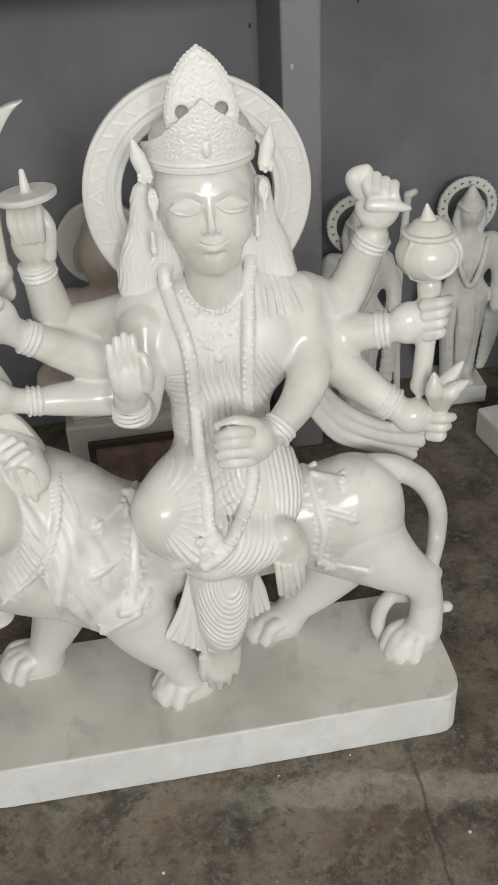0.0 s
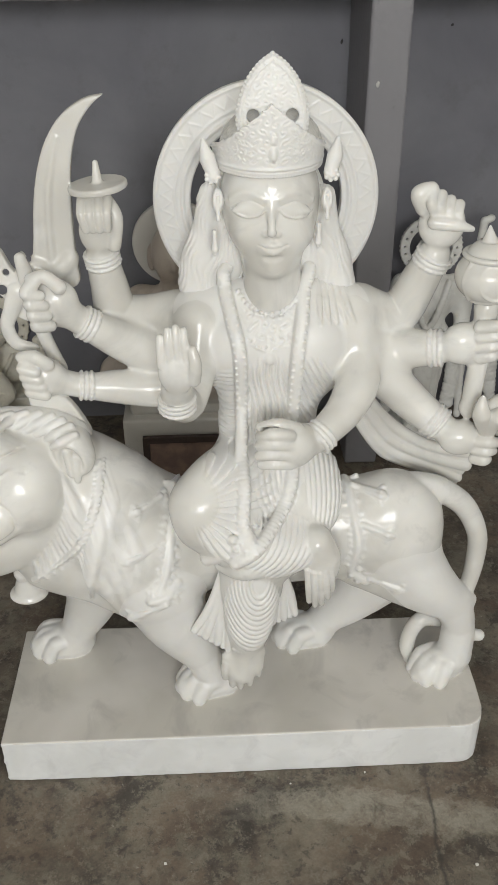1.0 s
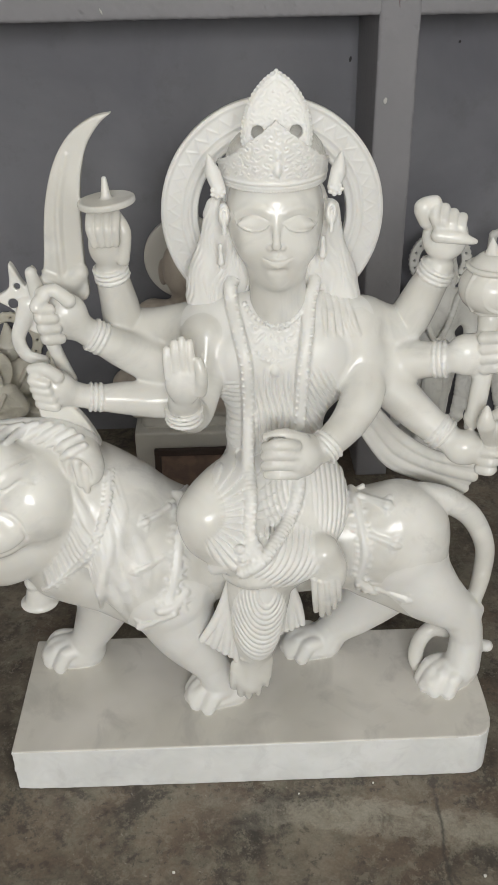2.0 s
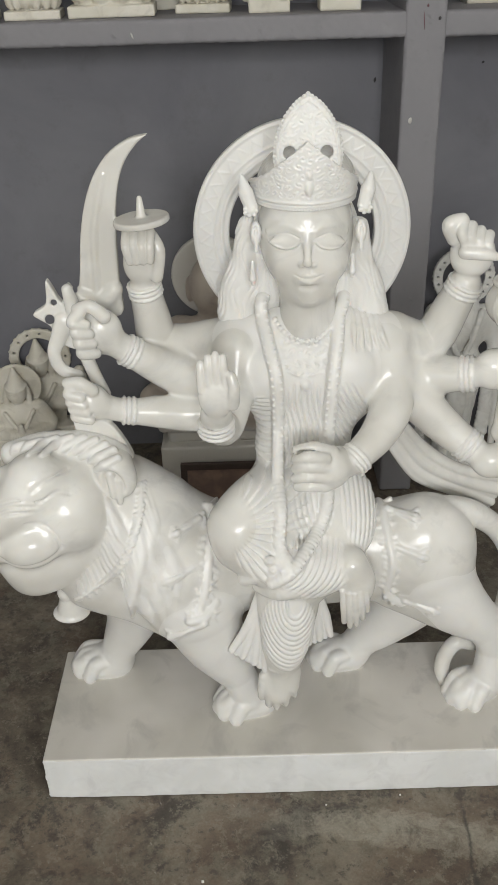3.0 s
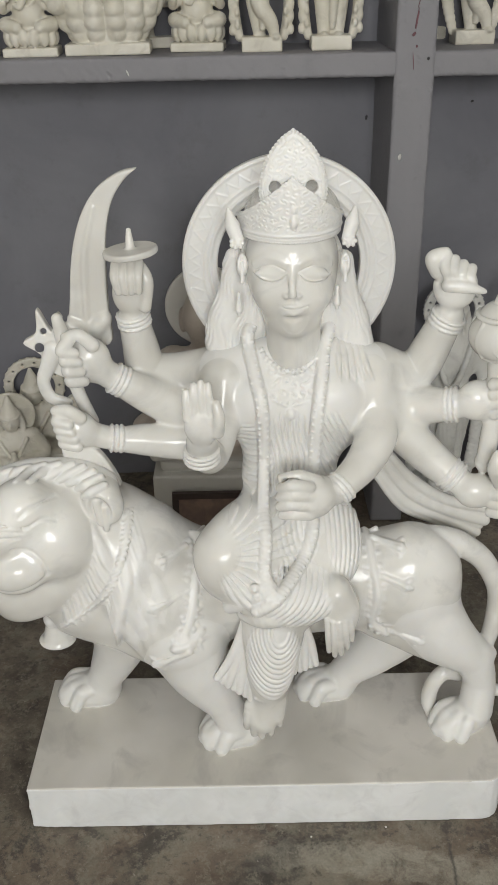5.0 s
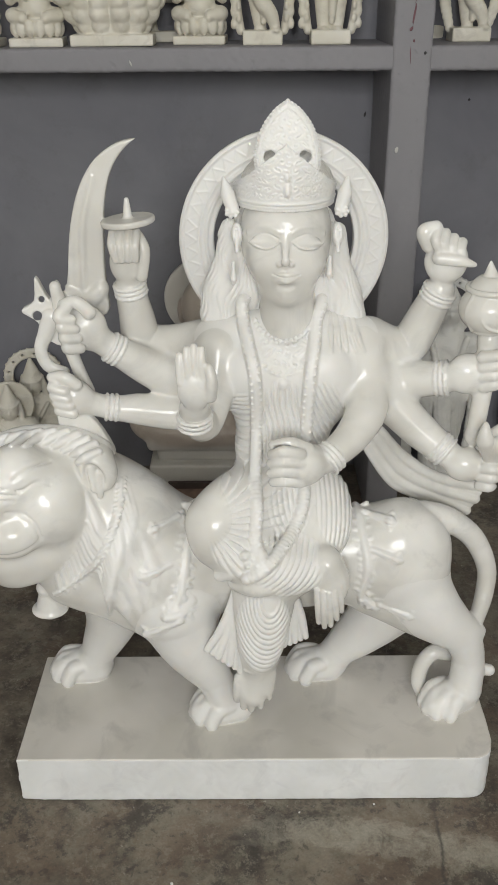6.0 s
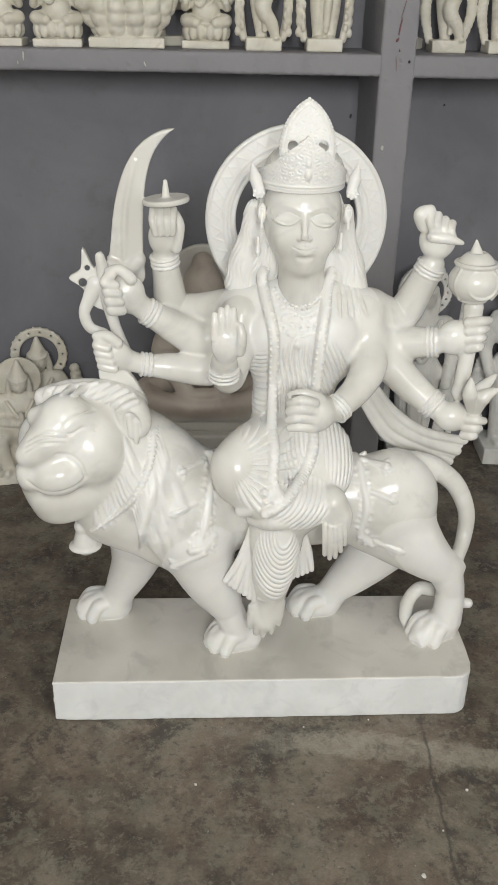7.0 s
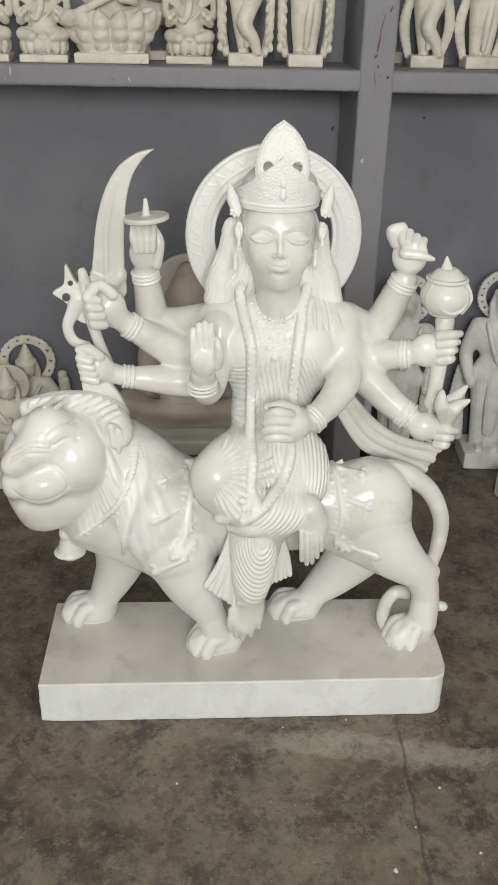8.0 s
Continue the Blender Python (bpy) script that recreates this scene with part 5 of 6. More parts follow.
    c.tube([V(0.135, 0.140, 0.755), V(0.126, 0.132, 0.753), V(0.149, 0.130, 0.747)], [0.0096, 0.0096, 0.0086], 0.003)
    c.tube([V(0.156, 0.140, 0.795), V(0.138, 0.138, 0.810), V(0.117, 0.142, 0.808)], [0.0106, 0.0106, 0.0085], 0.004)
    c.plate([(-0.03, 0.025), (0.0, 0.03), (0.035, 0.005), (0.062, -0.055), (0.03, -0.04), (0.0, -0.03), (-0.025, -0.012)],
            Matrix.Translation(V(0.148, 0.155, 0.716)) @ pose(0, 0, 0, 90, 0, 0), 0.010, 0.005, 0.004)
    # fist with a curled shell
    c.ball(V(0.763, 0.215, 0.978), (0.0354, .028, 0.0386), 0.010)
    c.tube([V(0.734, 0.210, 1.007), V(0.723, 0.205, 1.027), V(0.740, 0.205, 1.036)], [0.0157, 0.0136, 0.0094], 0.006)
    c.tube([V(0.743, 0.205, 1.032), V(0.738, 0.190, 1.018), V(0.747, 0.190, 0.998)], [0.0084, 0.0084, 0.0074], 0.003)
    c.tube([V(0.756, 0.205, 1.025), V(0.752, 0.190, 1.012), V(0.759, 0.190, 0.994)], [0.0084, 0.0084, 0.0074], 0.003)
    c.tube([V(0.770, 0.205, 1.017), V(0.765, 0.190, 1.006), V(0.771, 0.190, 0.991)], [0.0084, 0.0084, 0.0074], 0.003)
    c.tube([V(0.784, 0.205, 1.010), V(0.779, 0.190, 1.000), V(0.784, 0.190, 0.988)], [0.0084, 0.0084, 0.0074], 0.003)
    c.tube([V(0.744, 0.185, 0.990), V(0.775, 0.180, 0.987), V(0.802, 0.185, 0.979)], [0.0106, 0.0095, 0.0042], 0.005)
    # mace
    c.tube([V(0.834, 0.165, 0.861), V(0.834, 0.160, 0.800), V(0.827, 0.150, 0.733), V(0.823, 0.145, 0.696)], [0.0190, 0.0156, 0.0156, 0.0145], 0.004)
    c.ball(V(0.823, 0.145, 0.694), 0.0167, 0.005)
    mace = V(0.830, 0.170, 0.911)
    c.ball(mace, (0.0491, 0.0491, 0.0406), 0.004)
    c.tube([V(0.830, 0.170, 0.933), V(0.829, 0.170, 0.950)], [0.0370, 0.0120], 0.004)
    c.tube([V(0.829, 0.170, 0.950), V(0.827, 0.170, 0.959)], [0.0075, 0.0130], 0.002)
    c.tube([V(0.827, 0.170, 0.960), V(0.824, 0.170, 0.988)], [0.0135, 0.0020], 0.002)
    for s in (-0.034, 0.034):
        c.ring((mace[0], mace[1], mace[2] + s), (0, 0, 1), 0.0376 if s > 0 else 0.0251, 0.0042, 0.003)
    c.ring(mace + Vector((0.006, -0.036, 0.004)), (0.1, -1, 0.2), 0.0285, 0.0030, 0.002)
    for x in (-0.042, 0.046):
        c.tube([mace + Vector((x * 0.75, -0.018, 0.030)), mace + Vector((x, -0.022, 0.0)), mace + Vector((x * 0.7, -0.018, -0.030))], 0.0030, 0.002)
    c.ball(V(0.805, 0.165, 0.800), (0.0351, .027, 0.0351), 0.010)
    c.tube([V(0.823, 0.145, 0.837), V(0.843, 0.135, 0.843), V(0.863, 0.150, 0.840)], [0.0108, 0.0097, 0.0075], 0.003)
    c.tube([V(0.825, 0.145, 0.820), V(0.843, 0.135, 0.826), V(0.860, 0.150, 0.823)], [0.0108, 0.0097, 0.0076], 0.003)
    c.tube([V(0.827, 0.145, 0.803), V(0.843, 0.135, 0.809), V(0.857, 0.150, 0.806)], [0.0109, 0.0098, 0.0076], 0.003)
    c.tube([V(0.830, 0.145, 0.785), V(0.844, 0.135, 0.792), V(0.854, 0.150, 0.788)], [0.0109, 0.0098, 0.0076], 0.003)
    # hand with a lotus bud
    c.ball(V(0.810, 0.130, 0.647), (0.0358, .027, 0.0302), 0.010)
    c.tube([V(0.831, 0.115, 0.649), V(0.850, 0.105, 0.651), V(0.870, 0.115, 0.644)], [0.0100, 0.0100, 0.0078], 0.003)
    c.tube([V(0.833, 0.115, 0.632), V(0.848, 0.105, 0.634), V(0.863, 0.115, 0.628)], [0.0101, 0.0101, 0.0078], 0.003)
    c.tube([V(0.835, 0.115, 0.614), V(0.846, 0.105, 0.617), V(0.856, 0.115, 0.612)], [0.0101, 0.0101, 0.0079], 0.003)
    for pts, rr in (([V(0.849, 0.120, 0.655), V(0.851, 0.120, 0.698), V(0.885, 0.130, 0.736)], [0.0088, 0.0186, 0.0033]), ([V(0.849, 0.120, 0.655), V(0.830, 0.100, 0.707), V(0.828, 0.100, 0.739)], [0.0086, 0.0151, 0.0032]),
                    ([V(0.852, 0.120, 0.655), V(0.856, 0.100, 0.701), V(0.884, 0.100, 0.718)], [0.0087, 0.0152, 0.0033]), ([V(0.857, 0.130, 0.651), V(0.867, 0.150, 0.685), V(0.893, 0.170, 0.707)], [0.0090, 0.0158, 0.0034])):
        c.tube(pts, rr, 0.003)
    # hand at the waist
    c.ball(V(0.5250, 0.0550, 0.6880), (0.0330, .028, 0.0370), 0.012)
    c.ball(V(0.5420, 0.0650, 0.6870), (0.0240, .026, 0.0300), 0.014)
    for a, b, d in ((V(0.5220, 0.0380, 0.7170), V(0.4960, 0.0280, 0.7270), V(0.4770, 0.0400, 0.7160)), (V(0.5220, 0.0360, 0.7020), V(0.4960, 0.0260, 0.7110), V(0.4760, 0.0380, 0.7010)), (V(0.5220, 0.0360, 0.6850), V(0.4950, 0.0260, 0.6930), V(0.4760, 0.0380, 0.6830)), (V(0.5230, 0.0400, 0.6650), V(0.4980, 0.0300, 0.6730), V(0.4800, 0.0400, 0.6660))):
        c.tube([a, b, d], [0.0098, 0.0098, 0.0080], 0.0035)
    c.tube([V(0.5340, 0.0550, 0.7180), V(0.5060, 0.0480, 0.7330), V(0.4780, 0.0500, 0.7280)], [0.0110, 0.0088, 0.0070], 0.004)
    c.ball(V(0.4940, 0.0400, 0.7270), (0.0150, .012, 0.0046), 0.003, cut=True)
    # scarf sweeping out behind, in folds of uneven width
    for n, wide in enumerate((1.25, 0.75, 1.45, 0.80, 1.35, 1.10)):
        c.tube([V(0.681, 0.250, 0.654) - Vector((0.005, 0, 0.0074)) * n, V(0.727, 0.260, 0.594) - Vector((0.0028, 0, 0.0114)) * n, V(0.794, 0.255, 0.552) - Vector((0.0014, 0, 0.0098)) * n, V(0.880, 0.245, 0.536) - Vector((0.0068, 0, 0.0126)) * n],
               [0.0061 * wide, 0.0092 * wide, 0.0086 * wide, 0.0074 * wide], 0.003)
    c.trail([V(0.575, 0.200, 0.898), V(0.576, 0.168, 0.880), V(0.576, 0.162, 0.841)], [0.0032, 0.0054, 0.0022], 0.003)
    c.trail([V(0.585, 0.200, 0.896), V(0.587, 0.168, 0.877), V(0.590, 0.166, 0.840)], [0.0032, 0.0054, 0.0022], 0.003)
    c.trail([V(0.595, 0.200, 0.894), V(0.598, 0.168, 0.874), V(0.603, 0.170, 0.839)], [0.0032, 0.0054, 0.0022], 0.003)
    c.trail([V(0.605, 0.200, 0.892), V(0.609, 0.168, 0.871), V(0.617, 0.174, 0.837)], [0.0033, 0.0054, 0.0022], 0.003)
    c.trail([V(0.615, 0.200, 0.890), V(0.620, 0.168, 0.867), V(0.631, 0.178, 0.836)], [0.0033, 0.0054, 0.0022], 0.003)
    c.now = 0
    # folded foot, hanging foot, hems
    c.tube([V(0.570, 0.052, 0.503), V(0.587, 0.046, 0.472), V(0.590, 0.042, 0.446)], [0.0269, 0.0247, 0.0179], 0.008)
    c.tube([V(0.5720, 0.0450, 0.5010), V(0.5760, 0.0400, 0.4510), V(0.5750, 0.0380, 0.4190)], [0.0240, 0.0225, 0.0190], 0.008)
    for root, tip in ((V(0.5540, 0.0260, 0.4630), V(0.5600, 0.0360, 0.3860)), (V(0.5640, 0.0220, 0.4600), V(0.5700, 0.0320, 0.3790)), (V(0.5740, 0.0210, 0.4600), V(0.5810, 0.0310, 0.3830)), (V(0.5840, 0.0230, 0.4630), V(0.5910, 0.0320, 0.3960)), (V(0.5930, 0.0270, 0.4670), V(0.5990, 0.0360, 0.4100))):
        c.tube([root, (root + tip) / 2 + Vector((0, -0.004, 0)), tip], [0.0056, 0.0058, 0.0050], 0.0016)
    c.tube([V(0.4510, 0.0620, 0.2810), V(0.4490, 0.0520, 0.2450), V(0.4450, 0.0460, 0.2170)], [0.0250, 0.0270, 0.0270], 0.010)
    c.tube([V(0.4230, 0.0500, 0.2450), V(0.4290, 0.0420, 0.2220)], [0.0140, 0.0150], 0.010)
    c.tube([V(0.4730, 0.0500, 0.2540), V(0.4700, 0.0420, 0.2300)], [0.0140, 0.0140], 0.010)
    for root, tip, r in ((V(0.4180, 0.0440, 0.2370), V(0.4150, 0.0420, 0.2050), 0.0100), (V(0.4290, 0.0360, 0.2280), V(0.4270, 0.0360, 0.1910), 0.0088), (V(0.4420, 0.0340, 0.2240), V(0.4410, 0.0340, 0.1870), 0.0086), (V(0.4550, 0.0340, 0.2290), V(0.4580, 0.0340, 0.1950), 0.0084), (V(0.4680, 0.0380, 0.2390), V(0.4740, 0.0370, 0.2140), 0.0080)):
        c.tube([root, (root + tip) / 2 + Vector((0, -0.003, 0.001)), tip], [r, r, r * 0.8], 0.0022)
        c.ball(tip + Vector((0, -0.005, -0.001)), 0.0034, 0.0015)
    c.tube([V(0.4290, 0.0360, 0.2780), V(0.4500, 0.0300, 0.2760), V(0.4740, 0.0360, 0.2820)], 0.0028, 0.002, wave=0.0008, length=0.006)
    c.tube([V(0.417, 0.050, 0.463), V(0.448, 0.020, 0.472), V(0.488, 0.030, 0.470)], [0.0155, 0.0166, 0.0143], 0.006)
    c.now = 1
    c.tube([V(0.420, 0.068, 0.456), V(0.394, 0.056, 0.370), V(0.363, 0.050, 0.314)], [0.0046, 0.0081, 0.0069], 0.002)
    c.tube([V(0.422, 0.068, 0.456), V(0.400, 0.062, 0.365), V(0.372, 0.056, 0.302)], [0.0047, 0.0081, 0.0070], 0.002)
    c.tube([V(0.423, 0.068, 0.456), V(0.404, 0.056, 0.369), V(0.382, 0.050, 0.298)], [0.0046, 0.0081, 0.0070], 0.002)
    c.tube([V(0.425, 0.068, 0.456), V(0.410, 0.062, 0.365), V(0.392, 0.056, 0.285)], [0.0047, 0.0082, 0.0070], 0.002)
    c.tube([V(0.427, 0.068, 0.456), V(0.414, 0.056, 0.369), V(0.402, 0.050, 0.282)], [0.0047, 0.0082, 0.0070], 0.002)
    c.tube([V(0.428, 0.068, 0.456), V(0.420, 0.062, 0.365), V(0.412, 0.056, 0.269)], [0.0047, 0.0082, 0.0070], 0.002)
    c.tube([V(0.430, 0.068, 0.456), V(0.424, 0.056, 0.369), V(0.422, 0.050, 0.265)], [0.0047, 0.0082, 0.0070], 0.002)
    c.tube([V(0.507, 0.070, 0.441), V(0.506, 0.068, 0.374), V(0.501, 0.066, 0.310)], [0.0047, 0.0082, 0.0059], 0.002)
    c.tube([V(0.509, 0.070, 0.441), V(0.513, 0.074, 0.370), V(0.512, 0.072, 0.310)], [0.0047, 0.0082, 0.0059], 0.002)
    c.tube([V(0.511, 0.070, 0.441), V(0.518, 0.068, 0.374), V(0.521, 0.066, 0.319)], [0.0047, 0.0082, 0.0058], 0.002)
    c.tube([V(0.513, 0.070, 0.441), V(0.526, 0.074, 0.370), V(0.531, 0.072, 0.320)], [0.0047, 0.0082, 0.0059], 0.002)
    c.tube([V(0.514, 0.070, 0.441), V(0.531, 0.068, 0.374), V(0.540, 0.066, 0.329)], [0.0047, 0.0082, 0.0058], 0.002)
    c.tube([V(0.392, 0.035, 0.489), V(0.407, 0.030, 0.501), V(0.428, 0.030, 0.511)], [0.0131, 0.0153, 0.0109], 0.005)


def marble_group():
    beast = Clay((-0.08, -0.08, -0.020), (0.95, 0.33, 0.74), GRAIN)
    lion(beast)
    figure = Clay((0.04, -0.02, 0.155), (0.93, 0.33, 1.190), 0.0017)
    rider(figure)
    top = Clay((0.300, 0.085, 0.795), (0.705, 0.355, 1.240), 0.0012)
    face(top)
    crown(top)
    # the slab under it: polished on top, sawn at the sides, chipped at one corner
    beast.now = 2
    beast.plate([(0, 0), (0.4, -0.001), (0.856, 0), (0.872, 0.003), (0.885, 0.011), (0.893, 0.024), (0.899, 0.046), (0.901, 0.1), (0.901, 0.289), (0, 0.289)],
            Matrix.Translation((0, 0, 0.0412)), 0.0532, 0.003, 0.003, smooth=False)
    beast.ball((-0.03, -0.01, -0.034), (0.13, 0.04, 0.027), 0.004, cut=True)
    beast.lumps((-0.02, -0.02, -0.014), (0.93, 0.012, 0.088), 0.075, 0.0005)
    beast.lumps((0.87, -0.02, -0.014), (0.93, 0.31, 0.088), 0.075, 0.0006)
    data = stone_mesh("statue", [MARBLE, SLABTOP, SAWN], [beast.skin(), figure.skin(), top.skin()])
    n = len(data.polygons)
    mid, nor = np.empty(n * 3, np.float32), np.empty(n * 3, np.float32)
    data.polygons.foreach_get("center", mid)
    data.polygons.foreach_get("normal", nor)
    mid, nor = mid.reshape(-1, 3), nor.reshape(-1, 3)
    low = mid[:, 2] < 0.0955
    data.polygons.foreach_set("material_index", np.where(low, np.where(nor[:, 2] > 0.6, 1, 2), 0).astype(np.int32))
    ob = new("statue", data)
    return tagged(ob, "polished white marble statue of many-armed figure riding a lion", "statue")


marble_group()

# ---- the other carved figures ----
def carved(name, c, mat, label, at, turn=0.0, category="statue", group="", size=1.0):
    data = c.mesh(name, [mat])
    ob = new(name, data)
    ob.matrix_world = Matrix.Translation(at) @ pose(0, 0, 0, 0, 0, turn) @ Matrix.Scale(size, 4)
    return tagged(ob, label, category, group)


def plain_head(c, x, y, z, r, crown=0.6):
    """A featureless head with a pointed cap and hair at the sides."""
    c.ball((x, y, z), (r * 0.82, r * 0.85, r), 0.3 * r)
    c.tube([(x, y + 0.1 * r, z + 0.55 * r), (x, y + 0.1 * r, z + (1.2 + crown) * r)], [r * 0.78, r * 0.16], 0.2 * r)
    c.ring((x, y, z + 0.55 * r), (0, -0.25, 1), r * 0.78, r * 0.14, 0.1 * r)
    for s in (-1, 1):
        c.tube([(x + s * 0.75 * r, y + 0.2 * r, z + 0.5 * r), (x + s * 0.95 * r, y + 0.2 * r, z - 0.5 * r), (x + s * 0.9 * r, y + 0.2 * r, z - 1.4 * r)], [r * 0.2, r * 0.28, r * 0.2], 0.2 * r)
    c.ball((x, y - 0.82 * r, z - 0.1 * r), (r * 0.12, r * 0.14, r * 0.25), 0.15 * r)


def pierced_halo(c, x, y, z, big, beads=40, thick=0.008):
    m = pose(x, y, z, 90, 0, 0)
    c.hoop(m, big, big * 0.68, thick, 0.002)
    for j in range(beads):
        q = 2 * math.pi * j / beads
        c.ball((x + math.cos(q) * big, y, z + math.sin(q) * big), big * 0.045, 0.002)
        if j % 2 == 0:
            p = (x + math.cos(q) * big * 0.84, y, z + math.sin(q) * big * 0.84)
            c.tube([(p[0], y - 0.03, p[2]), (p[0], y + 0.03, p[2])], big * 0.042, 0.001, cut=True)


def standing_figure(label, at, turn, staff):
    """A tall robed figure before a pierced halo, on a block."""
    c = Clay((-0.20, -0.13, -0.002), (0.20, 0.13, 0.80), 0.0035)
    c.block_of(pose(0, 0, 0.035), (0.090, 0.092, 0.035), 0.005)
    for s in (-1, 1):
        c.tube([(0.030 * s, 0, 0.08), (0.034 * s, 0, 0.22), (0.040 * s, 0, 0.38)], [0.030, 0.036, 0.052], 0.015)
        c.tube([(0.028 * s, -0.02, 0.078), (0.032 * s, -0.065, 0.076)], [0.022, 0.016], 0.01)
        c.tube([(0.085 * s, 0.01, 0.575), (0.120 * s, 0.005, 0.47), (0.105 * s, -0.04, 0.38)], [0.033, 0.027, 0.021], 0.012)
        c.ball((0.100 * s, -0.055, 0.365), (0.020, 0.020, 0.026), 0.008)
        c.tube([(0.115 * s, 0.03, 0.40), (0.125 * s, 0.03, 0.25), (0.100 * s, 0.03, 0.09)], [0.022, 0.030, 0.014], 0.006, flat=(1, 0.5), wave=0.005, length=0.018)
    c.ball((0, 0, 0.40), (0.082, 0.055, 0.075), 0.02)
    c.ball((0, 0, 0.53), (0.088, 0.052, 0.095), 0.03)
    c.tube([(0, -0.045, 0.42), (0, -0.058, 0.28), (0, -0.045, 0.15)], [0.030, 0.034, 0.024], 0.008, flat=(1, 0.5))
    c.folds((0, -0.02, 0.28), (0.09, 0.09, 0.19), lambda x, y, z: (x + 0.1 * z) / 0.013, 0.003)
    c.tube([(0, 0, 0.60), (0, 0, 0.65)], [0.030, 0.027], 0.01)
    c.tube([(-0.06, -0.035, 0.60), (-0.03, -0.062, 0.50), (0.0, -0.066, 0.45), (0.03, -0.062, 0.50), (0.06, -0.035, 0.60)], 0.009, 0.004, wave=0.002, length=0.012)
    plain_head(c, 0, -0.01, 0.685, 0.047)
    pierced_halo(c, 0, 0.035, 0.69, 0.098)
    if staff:
        c.tube([(0.15, 0.02, 0.08), (0.14, 0.02, 0.45), (0.155, 0.02, 0.78)], [0.012, 0.011, 0.013], 0.004)
        c.tube([(0.155, 0.02, 0.78), (0.175, 0.02, 0.79)], 0.012, 0.004)
        for q in range(9):
            c.ball((0.118, 0.028, 0.12 + 0.035 * q), (0.016, 0.014, 0.018), 0.004)
    return carved("statue", c, GREYWHITE, label, at, turn, group="standing statues along the wall", size=0.85)


def seated_on_step(label, at, turn, big, mat=CREAM):
    """A seated figure with folded hands before a plain round disc."""
    c = Clay((-0.15, -0.13, -0.002), (0.15, 0.11, 0.44), 0.003)
    if big:
        c.block_of(pose(0, 0.005, 0.06), (0.10, 0.036, 0.06), 0.004)
    else:
        c.block_of(pose(0, -0.01, 0.014), (0.115, 0.088, 0.014), 0.004)
        c.block_of(pose(0, 0.03, 0.06), (0.085, 0.045, 0.05), 0.008)
    for s in (-1, 1) if not big else ():
        c.tube([(0.03 * s, 0.02, 0.125), (0.075 * s, -0.045, 0.135), (0.062 * s, -0.055, 0.06), (0.05 * s, -0.06, 0.035)], [0.034, 0.030, 0.022, 0.018], 0.012)
        c.tube([(0.05 * s, -0.06, 0.035), (0.06 * s, -0.09, 0.034)], [0.016, 0.011], 0.006)
    for s in (-1, 1):
        c.tube([(0.055 * s, 0.01, 0.245), (0.082 * s, 0.0, 0.19), (0.012 * s, -0.052 if not big else -0.03, 0.19)], [0.024, 0.020, 0.014], 0.010)
    c.ball((0, 0.01, 0.15), (0.058, 0.042, 0.05), 0.02)
    c.ball((0, 0.01, 0.215), (0.058, 0.038, 0.06), 0.02)
    if not big:
        c.tube([(0, -0.055, 0.18), (0, -0.06, 0.225)], [0.012, 0.008], 0.006)
    c.tube([(-0.04, -0.02, 0.25), (0, -0.042, 0.20), (0.04, -0.02, 0.25)], 0.006, 0.004)
    plain_head(c, 0, 0.0, 0.305, 0.034, 0.9)
    if big:
        pierced_halo(c, 0, 0.04, 0.31, 0.085, 26, 0.007)
        for s in (-1, 1):
            c.tube([(0.09 * s, 0.03, 0.14), (0.11 * s, 0.03, 0.2), (0.105 * s, 0.03, 0.265)], [0.014, 0.017, 0.012], 0.004, wave=0.004, length=0.02)
    else:
        c.hoop(pose(0, 0.035, 0.305, 90, 0, 0), 0.072, -0.072, 0.006, 0.003)
    return carved("statue", c, mat, label, at, turn, size=1.07 if big else 1.0)


